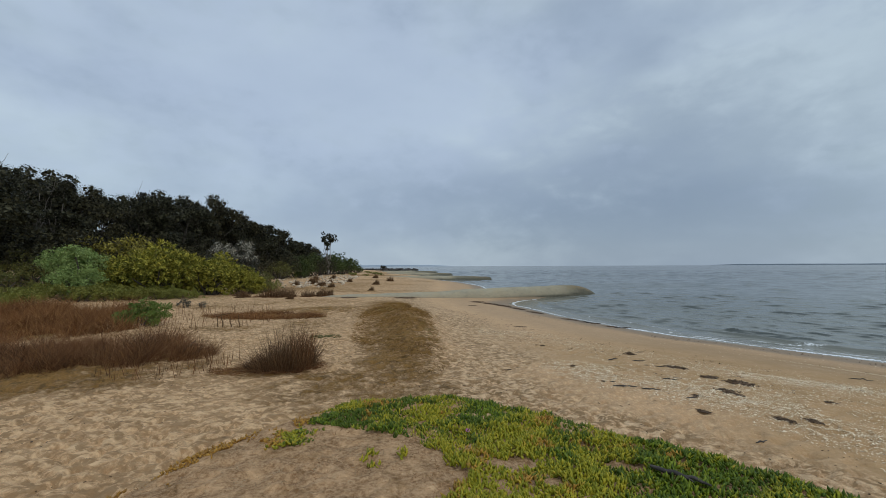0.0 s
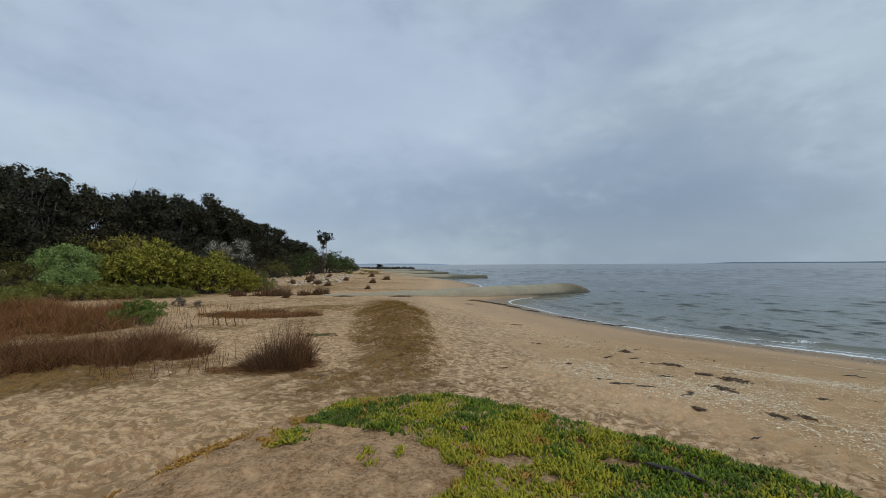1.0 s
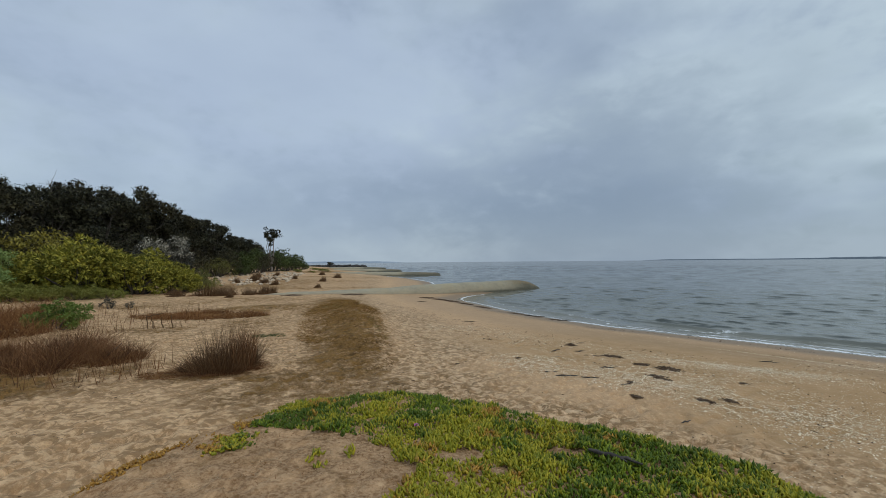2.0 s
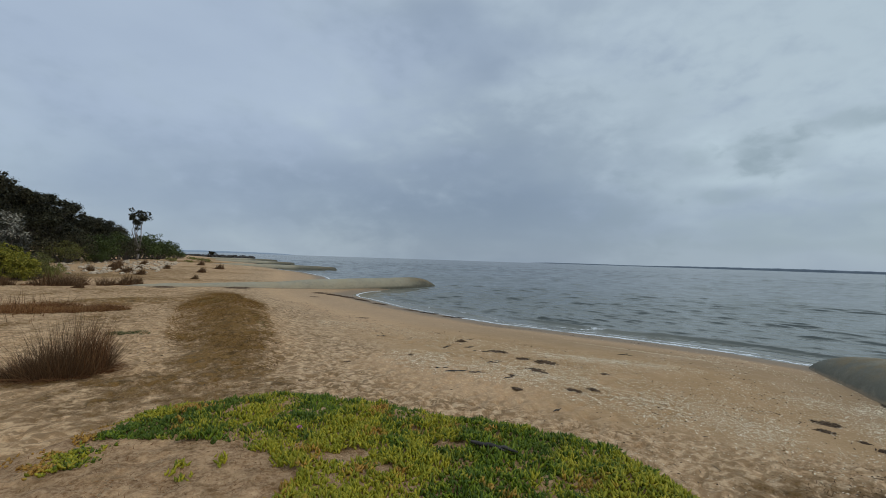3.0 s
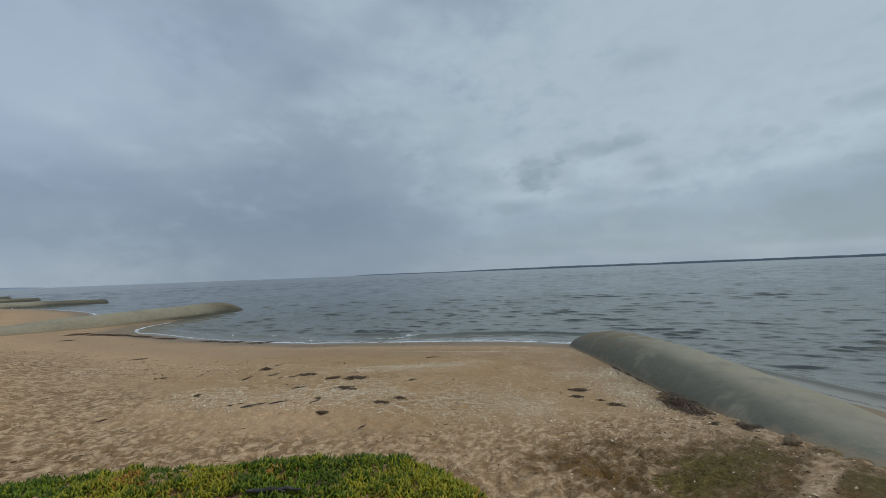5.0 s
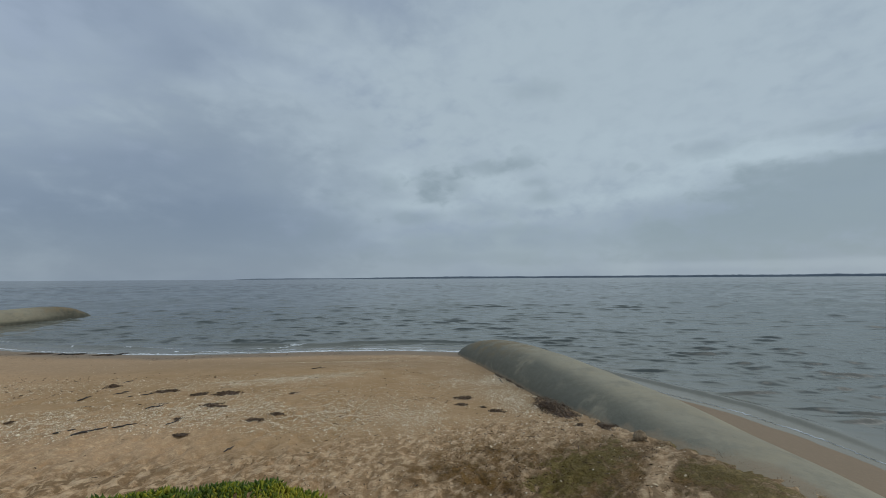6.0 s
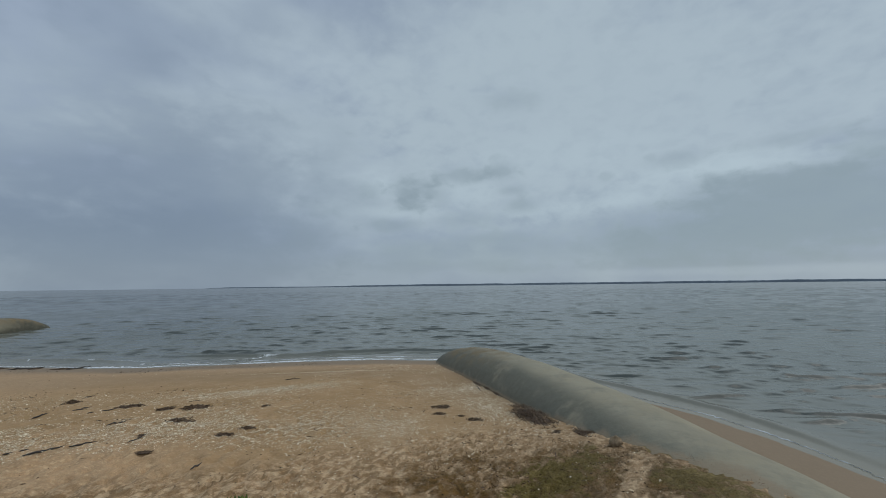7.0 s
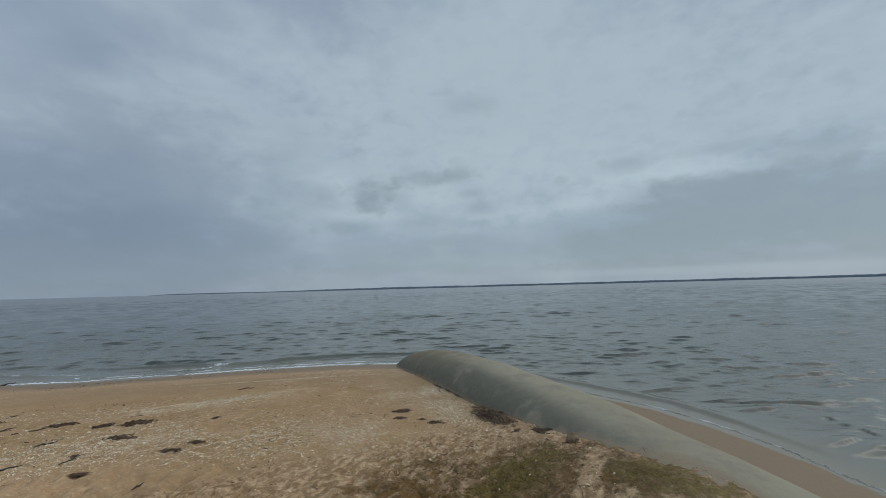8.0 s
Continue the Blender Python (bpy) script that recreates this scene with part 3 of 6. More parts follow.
M_THATCH = leaf_material("brown_thatch", (0.085, 0.043, 0.012), (0.20, 0.105, 0.026), (0.35, 0.195, 0.052), rough=0.85, patch=0.9)
M_STRAW = leaf_material("straw", (0.20, 0.145, 0.08), (0.29, 0.21, 0.12), (0.38, 0.29, 0.18), rough=0.85, patch=1.2)
M_TURF = leaf_material("dull_turf", (0.11, 0.088, 0.022), (0.19, 0.155, 0.042), (0.28, 0.23, 0.075), rough=0.85, patch=2.0)
M_WEED = mottled("dried_seaweed", (0.052, 0.030, 0.016), (0.20, 0.122, 0.065), 18, 0.75, 0.02)
M_STUMP = mottled("weathered_wood", (0.12, 0.078, 0.042), (0.30, 0.215, 0.125), 22, 0.85, 0.02)
M_STICK = mottled("wet_driftwood", (0.022, 0.018, 0.016), (0.075, 0.062, 0.052), 14, 0.8, 0.01)
M_SHELL = leaf_material("shell_white", (0.56, 0.43, 0.27), (0.74, 0.60, 0.41), (0.90, 0.78, 0.58), rough=0.85, patch=3.0)
M_FOAM = mottled("foam", (0.70, 0.72, 0.72), (0.82, 0.83, 0.83), 20, 0.6, 0.02)
# wooded far shores tinted blue-grey, distance haze mixed into their colour
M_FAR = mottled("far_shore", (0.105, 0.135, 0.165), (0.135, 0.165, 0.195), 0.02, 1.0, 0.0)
# farthest hills: haze painted in as a pale blue
M_HAZY = mottled("hazy_far_shore", (0.24, 0.30, 0.37), (0.26, 0.32, 0.39), 0.02, 1.0, 0.0)
M_WALL = mottled("dark_rock_wall", (0.030, 0.026, 0.022), (0.07, 0.06, 0.05), 1.2, 0.95, 0.1)
M_PETAL = mottled("magenta_petal", (0.40, 0.05, 0.34), (0.52, 0.10, 0.44), 40, 0.6, 0.0)


def ice_plant_material():
    n = Nodes("fleshy_leaves")
    each = n.place.outputs["Random Per Island"]
    drift = n.noise(1.5, 4, 0.6)
    apart = n.add("ShaderNodeSeparateXYZ")
    n.put(n.co, apart.inputs[0])
    green = n.mix(n.ramp(each, 0.1, 0.9), (0.056, 0.094, 0.008), (0.175, 0.225, 0.014))
    lime = n.mix(each, (0.18, 0.195, 0.012), (0.40, 0.34, 0.028))
    deep = n.mix(each, (0.042, 0.074, 0.008), (0.120, 0.165, 0.015))
    green = n.mix(n.ramp(n.math("ADD", n.noise(1.9, 4, 0.6, stretch=(1.0, 1.2, 1.0)), n.ramp(apart.outputs[0], 0.8, -0.9, 0.0, 0.14)), 0.53, 0.60), green, deep)
    rust = n.mix(each, (0.26, 0.13, 0.03), (0.46, 0.25, 0.045))
    # drier and yellower round the bare middle
    away = [n.math("POWER", n.math("SUBTRACT", apart.outputs[k], c), 2.0) for k, c in ((0, 0.2), (1, 3.5))]
    aged = n.math("ADD", n.ramp(n.math("ADD", *away), 1.6, 0.1, 0.0, 0.19), n.ramp(apart.outputs[0], -1.3, -2.0, 0.0, 0.45))
    colour = n.mix(n.ramp(n.math("ADD", n.math("ADD", drift, aged), n.math("MULTIPLY", each, 0.12)), 0.53, 0.68), green, lime)
    turned = n.math("ADD", n.math("ADD", n.noise(2.3, 4, 0.65), n.math("MULTIPLY", aged, 0.22)), n.math("ADD", n.math("MULTIPLY", each, 0.08), n.ramp(apart.outputs[0], -1.35, -1.75, 0.0, 0.22)))
    colour = n.mix(n.ramp(turned, 0.64, 0.73), colour, rust)
    return n.done(colour, 0.5, None, Specular_IOR_Level=0.22)


M_ICE = ice_plant_material()


# ---- building helpers ----
def mesh_of(name, verts, faces, material, smooth=False):
    me = bpy.data.meshes.new(name)
    me.from_pydata([tuple(v) for v in verts], [], [tuple(f) for f in faces])
    me.materials.append(material)
    if smooth:
        me.shade_smooth()
    me.update()
    return me


def grid_mesh(name, co, rows, cols, wrap, material, smooth=True):
    """A sheet of rows x cols points given as one array."""
    idx = np.arange(rows * cols).reshape(rows, cols)
    if wrap:
        idx = np.concatenate([idx, idx[:, :1]], axis=1)
    quads = np.stack([idx[:-1, :-1], idx[:-1, 1:], idx[1:, 1:], idx[1:, :-1]], axis=-1).reshape(-1, 4)
    return array_mesh(name, co, quads, material, smooth)


def array_mesh(name, co, polys, material, smooth=False):
    """A mesh from point and polygon arrays; all polygons have the same number of corners."""
    me = bpy.data.meshes.new(name)
    n, k = polys.shape
    me.vertices.add(len(co))
    me.vertices.foreach_set("co", np.asarray(co, np.float32).ravel())
    me.loops.add(n * k)
    me.loops.foreach_set("vertex_index", polys.astype(np.int32).ravel())
    me.polygons.add(n)
    me.polygons.foreach_set("loop_start", np.arange(0, n * k, k, dtype=np.int32))
    me.polygons.foreach_set("loop_total", np.full(n, k, np.int32))
    me.polygons.foreach_set("use_smooth", np.full(n, smooth))
    me.materials.append(material)
    me.update(calc_edges=True)
    me.validate()
    return me


def values(me, name, array):
    a = me.attributes.new(name, "FLOAT", "POINT")
    a.data.foreach_set("value", np.asarray(array, np.float32).ravel())


def part(name, mesh, parent, label="", m=None):
    ob = new(name, mesh)
    ob.parent = parent
    if m is not None:
        ob.matrix_basis = m
    if label:
        ob["label"] = label
    return ob


def thing(name, m, label, category, group="", kind="", mesh=None):
    ob = new(name, mesh)
    ob.matrix_basis = m
    return tagged(ob, label, category, group, kind)


def ground_z(x, y, fine=False):
    return float(height(np.array([x]), np.array([y]), fine)[0])


def unit(v):
    return v / np.maximum(np.linalg.norm(v, axis=-1, keepdims=True), 1e-9)


def limbs_mesh(name, paths, material, sides=7):
    """Tapered, bent limbs; each path is (points, radii)."""
    co, quads, off = [], [], 0
    for pts, radii in paths:
        pts = np.array(pts, float)
        way = unit(np.gradient(pts, axis=0))
        ref = np.array([0.31, 0.9, 0.2])
        u = unit(np.cross(way, ref))
        v = np.cross(way, u)
        a = np.linspace(0, 2 * math.pi, sides, endpoint=False)
        ring = pts[:, None] + np.array(radii)[:, None, None] * (np.cos(a)[None, :, None] * u[:, None] + np.sin(a)[None, :, None] * v[:, None])
        m = len(pts)
        co.append(ring.reshape(-1, 3))
        idx = off + np.arange(m * sides).reshape(m, sides)
        nxt = np.roll(idx, -1, axis=1)
        quads.append(np.stack([idx[:-1], nxt[:-1], nxt[1:], idx[1:]], -1).reshape(-1, 4))
        off += m * sides
    return array_mesh(name, np.concatenate(co), np.concatenate(quads), material, True)


def bent(rng, a, b, wob, n=6):
    a, b = np.array(a, float), np.array(b, float)
    f = np.linspace(0, 1, n)[:, None]
    jig = rng.normal(0, wob, (n, 3)) * np.sin(f * math.pi)
    return a + (b - a) * f + jig

# ---- ground: one sheet from underfoot to past the horizon ----
def polar(radii, bearings):
    r, a = np.meshgrid(radii, np.radians(bearings), indexing="ij")
    return r * np.sin(a), r * np.cos(a)


def blobs(x, y, rows):
    total = np.zeros(x.shape)
    for cx, cy, rx, ry, turn, gain in rows:
        total = np.maximum(total, gain * bump(x, y, cx, cy, rx, ry, turn))
    return total


g_radii = np.concatenate([[0.02], np.geomspace(0.4, 2.0, 30)[:-1], np.geomspace(2.0, 14, 310)[:-1], np.geomspace(14, 32, 90)[:-1], np.geomspace(32, 4700, 105)])
g_bearings = np.concatenate([np.arange(-50, 118, 0.36), np.arange(118, 310, 3.0)])
gx, gy = polar(g_radii, g_bearings)
gz = height(gx, gy)
far_out = step(np.hypot(gx, gy), 900, 2500)
gz = gz * (1 - far_out) - 4.0 * far_out
ground_me = grid_mesh("ground", np.stack([gx, gy, gz], -1).reshape(-1, 3), *gx.shape, True, M_GROUND)
gd = shore_distance(gx, gy)
gm = mat_reach(gx, gy)
wob = fnoise(gx / 1.7, gy / 1.7, 91, 3) - 0.5
streak = fnoise(gx * 1.6, gy * 1.6, 95, 4)
values(ground_me, "wet", np.clip(step(gd + 0.9 * wob, 2.1, 0.5) + 0.32 * step(gd + 0.6 * wob, 5.6, 3.6), 0, 1))
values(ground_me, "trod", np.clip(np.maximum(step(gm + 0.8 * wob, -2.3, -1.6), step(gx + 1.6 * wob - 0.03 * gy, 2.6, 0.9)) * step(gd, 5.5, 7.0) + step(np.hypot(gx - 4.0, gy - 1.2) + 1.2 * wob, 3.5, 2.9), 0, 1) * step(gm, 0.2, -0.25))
values(ground_me, "duff", step(gm + 0.5 * wob, -0.35, 0.1))
values(ground_me, "pale", step(gd, 7.5, 10) * step(gx + 0.8 * wob, 0.9, -1.2))
values(ground_me, "grit", step(gd + 1.2 * wob, 2.0, 3.2) * step(gd + wob, 10.2, 8.2) * step(gy - 0.5 * gx, 15, 8))
shell = blobs(gx, gy, ((4.5, 7.1, 1.1, 0.7, -40, 1.0), (6.6, 8.3, 1.6, 0.32, -38, 0.9), (3.1, 8.4, 1.1, 0.7, -50, 0.75), (6.4, 4.2, 0.8, 0.6, -30, 0.6),
                       (9.8, 4.5, 0.7, 0.45, -40, 0.6), (5.5, 5.4, 1.2, 0.7, -40, 0.45), (8.4, 3.2, 0.8, 0.3, 40, 0.5), (2.2, 10.5, 0.8, 1.6, 20, 0.35),
                       (3.0, 29.5, 0.9, 0.5, -20, 0.9), (9.3, 9.3, 1.8, 0.16, -50, 0.8), (10.0, 9.0, 1.7, 0.07, -55, 1.0), (6.8, 8.65, 1.2, 0.10, -39, 1.0), (-3, 10.3, 2.2, 1.0, 20, 0.3)))
values(ground_me, "shell", np.clip(shell * step(streak, 0.28, 0.52) * 1.5, 0, 1))
thatch = blobs(gx, gy, ((-1.4, 12.3, 1.0, 4.4, 8, 1.0), (-2.3, 18, 1.5, 3.8, 12, 1.0), (-3.0, 23.0, 1.4, 3.6, 12, 0.95), (-1.9, 7.6, 1.5, 1.3, 0, 0.62), (-1.1, 8.8, 1.0, 2.0, 0, 0.8), (-5.6, 19.5, 1.7, 2.6, -60, 0.85), (-7.2, 17, 2.4, 1.1, 10, 0.95),
                        (-4.5, 21.5, 2.5, 2.5, 0, 0.5), (-10, 23, 4, 2.5, 10, 0.4), (-8.2, 7.6, 3.3, 1.5, 12, 1.1), (-13, 12.5, 3.4, 1.8, 0, 0.95),
                        (-3.5, 8.2, 1.0, 0.5, 15, 0.9), (-0.9, 6.7, 1.9, 1.2, 0, 0.5), (-2.4, 7.0, 1.4, 1.2, 0, 0.4), (-9, 19, 7, 5, 10, 0.25), (-8, 25, 6, 3, 0, 0.4), (-5, 15, 2.2, 3.0, 0, 0.4), (5.6, 0.7, 1.1, 1.4, 0, 0.60), (5.1, 2.3, 1.3, 1.1, -30, 0.48), (-11, 46, 8, 12, 0, 0.5), (-3, 37, 4, 1.6, 10, 0.5), (-8, 35, 5, 2.2, 0, 0.62), (-5, 49, 4, 3, 0, 0.5), (-3, 63, 3, 6, 0, 0.5), (-13, 20, 4, 2.5, 0, 0.6), (-7.3, 13.6, 1.6, 0.8, 10, 0.6),
                        (-13, 38, 6, 5, 0, 0.7), (-9, 44, 3, 3, 0, 0.5), (-10, 75, 6, 4, 0, 0.5), (-5, 60, 2.5, 5, 0, 0.42), (-11, 62, 5, 4, 0, 0.6), (-16, 95, 8, 9, 0, 0.9), (-14, 130, 8, 12, 0, 1.0), (-20, 165, 9, 20, 0, 1.0)))
bare = step(gm, -0.25, 0.1) * np.clip(0.15 + 1.0 * (fnoise(gx * 2.2, gy * 2.2, 131, 3) - 0.4), 0.02, 0.24)
values(ground_me, "thatch", np.maximum(thatch, bare) * (1 - 0.95 * bump(gx, gy, 5.4, 0.45, 0.65, 0.13, -4)))
gap = 0.95 * bump(gx, gy, 5.4, 0.45, 0.65, 0.13, -4)
values(ground_me, "moss", (1 - gap) * blobs(gx, gy, ((5.4, 1.25, 0.9, 0.55, -30, 0.95), (6.4, 0.2, 0.8, 0.3, 40, 0.95), (5.4, -0.25, 0.9, 0.5, 60, 0.95), (4.4, 0.4, 0.7, 0.9, 0, 0.5),
                                        (-3.6, 12.1, 0.5, 0.25, 20, 0.6), (-2.5, 18.5, 1.0, 2.6, 10, 0.55), (-0.7, 13.0, 0.5, 3.0, 8, 0.4), (-20, 27, 8, 2.5, -5, 0.8))))
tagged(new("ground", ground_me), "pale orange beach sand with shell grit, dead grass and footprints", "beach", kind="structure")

# ---- water ----
w_radii = np.concatenate([np.geomspace(6, 10, 70)[:-1], np.geomspace(10, 45, 400)[:-1], np.geomspace(45, 300, 230)[:-1], np.geomspace(300, 4800, 40)])
w_bearings = np.concatenate([np.arange(-25, 0, 0.8), np.arange(0, 118, 0.33), np.arange(118, 216, 3.0)])
wx, wy = polar(w_radii, w_bearings)
wd = -shore_distance(wx, wy)
wr = np.hypot(wx, wy)
w_step = wr * np.where(wr < 45, 0.0038, 0.0083)
w_side = wr * radians(0.33)


def wind_sea(x, y, seed, count, long, short, slope):
    """Short-crested wind waves that run in from the bay: lift and sideways sway, after Gerstner."""
    rng = np.random.default_rng(seed)
    lift, sx, sy = np.zeros(x.shape), np.zeros(x.shape), np.zeros(x.shape)
    ax, ay = x / np.maximum(wr, 1), y / np.maximum(wr, 1)
    for k in range(count):
        wave = short * (long / short) ** ((k + rng.uniform()) / count)
        way = radians(243 + rng.normal(0, 24))
        tx, ty = math.sin(way), math.cos(way)
        num = 2 * math.pi / wave
        ahead = np.abs(tx * ax + ty * ay)
        across = np.sqrt(np.maximum(0, 1 - ahead ** 2))
        seen = step(num * ahead * w_step, 2.4, 1.2) * step(num * across * w_side, 2.4, 1.2)
        steep = slope * rng.uniform(0.6, 1.4)
        arg = num * (x * tx + y * ty) + rng.uniform(0, 6.283)
        amp = seen * steep / num
        lift += amp * np.cos(arg)
        sx -= 0.85 * amp * tx * np.sin(arg)
        sy -= 0.85 * amp * ty * np.sin(arg)
    return lift, sx, sy


def wavelets(x, y, seed, deep, wide, amp, front):
    """Short steep crests that run towards the beach, one in each cell; their faces look shorewards."""
    tx, ty = math.sin(radians(243)), math.cos(radians(243))
    s, c = x * tx + y * ty, x * ty - y * tx
    s = s + 0.25 * deep * (fnoise(x / (2 * wide), y / (2 * wide), seed + 9, 2) - 0.5)
    iu, iv = np.floor(s / deep), np.floor(c / wide)
    out = np.zeros(x.shape)
    front = np.maximum(front, 1.0 * w_step)
    for du in (-1, 0, 1):
        for dv in (-1, 0, 1):
            cu, cv = iu + du, iv + dv
            pu, pv = (cu + lattice(cu, cv, seed)) * deep, (cv + lattice(cu, cv, seed + 1)) * wide
            turn = 0.5 * (lattice(cu, cv, seed + 2) - 0.5)
            q = (c - pv) / (wide * (0.13 + 0.24 * lattice(cu, cv, seed + 3)))
            u = s - pu + turn * (c - pv) + 0.10 * deep * q * q
            profile = np.where(u < 0, np.exp(-(u / (0.38 * deep)) ** 2), np.exp(-(u / front) ** 2))
            out = np.maximum(out, amp * (0.05 + 0.95 * lattice(cu, cv, seed + 4) ** 2.2) * profile * np.exp(-q * q))
    return out


gust = 0.55 + 0.9 * fnoise(wx / 9.0, wy / 9.0, 205, 3)
wz, sway_x, sway_y = wind_sea(wx, wy, 207, 70, 1.9, 0.24, 0.0200)
wz, sway_x, sway_y = wz * gust, sway_x * gust, sway_y * gust
wz += wavelets(wx, wy, 213, 0.36, 0.9, 0.030, 0.022) * step(wr, 45, 18)
wz += wavelets(wx, wy, 215, 0.7, 1.9, 0.050, 0.032) * step(wr, 70, 30)
wz += wavelets(wx, wy, 220, 1.4, 3.6, 0.085, 0.050) * step(wr, 120, 70)
wz += wavelets(wx, wy, 230, 2.4, 4.2, 0.15, 0.11) * step(wr, 22, 50) * step(wr, 200, 130)
wz += wavelets(wx, wy, 235, 4.6, 6.0, 0.26, 0.22) * step(wr, 70, 130) * step(wr, 300, 230)
lee = step(wy, 5.0, 2.0)
calm = step(wd, 0.3, 3.0 - 1.4 * lee)
wz *= 0.10 + 0.90 * calm
# low wave fronts that run in along the beach
front = 2.6 * (fnoise(wx / 7, wy / 7, 401, 2) - 0.5)
def breaker(off):
    return np.where(off > 0, np.exp(-(off / 0.26) ** 2), np.exp(-(off / np.maximum(0.07, w_step)) ** 2))


ridge = breaker(wd - (1.0 - 0.45 * lee) - (0.35 - 0.2 * lee) * front) * np.clip(0.25 + 0.5 * lee + front, 0, 1) + 0.9 * breaker(wd - 2.4 - front) * np.clip(0.4 - front, 0, 1)
wz += np.where(wy > 5, 0.11, 0.06) * ridge * step(wr, 60, 25)
wz = np.where(wd < -1.2, -0.25, wz + 0.012)
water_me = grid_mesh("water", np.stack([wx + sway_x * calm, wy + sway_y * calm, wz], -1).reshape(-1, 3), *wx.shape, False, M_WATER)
# slope that faces the viewpoint: mask for the dark painted on wave fronts
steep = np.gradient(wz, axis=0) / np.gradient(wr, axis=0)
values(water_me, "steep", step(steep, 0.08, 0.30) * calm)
values(water_me, "open", step(wr, 35, 90))
values(water_me, "shoal", np.clip(np.exp(-np.maximum(wd, 0) / 0.8) * 0.75 + 0.18 * np.exp(-np.maximum(wd, 0) / 6), 0, 1))
lap = 0.35 * (fnoise(wx / 1.3, wy / 1.3, 451, 3) - 0.5)
values(water_me, "foam", 0.70 * np.exp(-((wd - 1.3 - 2.5 * lap) / 0.3) ** 2) * step(fnoise(wx / 2.1, wy / 2.1, 455, 2), 0.45, 0.62) * step(wr, 45, 25) * step(wy, 4, 7))
tagged(new("water", water_me), "grey-green choppy bay water with a thin line of foam", "sea", kind="structure")


def foam_line(seed, y0, y1, out, wide, gaps, label):
    """A ragged ribbon of foam that follows the waterline; out: metres off the sand."""
    rng = np.random.default_rng(seed)
    y_of = np.concatenate([np.linspace(a[1], b[1], max(2, int(np.hypot(*(b - a)) / 0.04)), endpoint=False) for a, b in zip(SHORE[:-1], SHORE[1:])])
    x_of = np.interp(y_of, SHORE[:, 1], SHORE[:, 0])
    ker = np.ones(41) / 41
    x_of, y_of = np.convolve(x_of, ker, "valid"), np.convolve(y_of, ker, "valid")
    keep = (y_of > y0) & (y_of < y1)
    x_of, y_of = x_of[keep], y_of[keep]
    run = np.concatenate([[0], np.cumsum(np.hypot(np.diff(x_of), np.diff(y_of)))])
    tx, ty = np.gradient(x_of), np.gradient(y_of)
    ln = np.hypot(tx, ty)
    nx, ny = ty / ln, -tx / ln
    shift = out + 0.30 * (fnoise(run / 1.6, run * 0, seed, 3) - 0.5)
    w = wide * np.clip(fnoise(run / 0.5, run * 0 + 7, seed + 1, 4) * 2.2 - gaps, 0, 2) * np.clip(fnoise(run / 4.0, run * 0, seed + 2, 2) * 2.4 - 0.35, 0.12, 1.4)
    jag = 0.25 * wide * rng.normal(size=len(run))
    cols = [np.stack([x_of + nx * (shift + k * w + jag * (k != 0.5)), y_of + ny * (shift + k * w + jag * (k != 0.5)), np.full(len(run), z)], -1)
            for k, z in ((0.0, 0.012), (0.3, 0.024), (0.6, 0.026), (1.0, 0.013))]
    co = np.stack(cols).reshape(-1, 3)
    ob = new("foam", grid_mesh("foam", co, 4, len(run), False, M_FOAM))
    return tagged(ob, label, "foam", kind="stuff")


foam_line(471, 7.2, 34.0, 0.02, 0.17, 0.50, "thin white foam along the edge of the beach")
foam_line(473, 7.2, 13.5, 0.06, 0.24, 0.72, "white foam where a small wave runs up the sand")
foam_line(475, 7.4, 17.0, 0.55, 0.13, 1.12, "broken foam of a small wave off the beach")
foam_line(479, -9.0, 2.6, 0.02, 0.07, 1.36, "thin foam along the edge of the sand beside the tube")
foam_line(483, 36.5, 84.0, 0.02, 0.16, 0.7, "faint foam along the far beach")

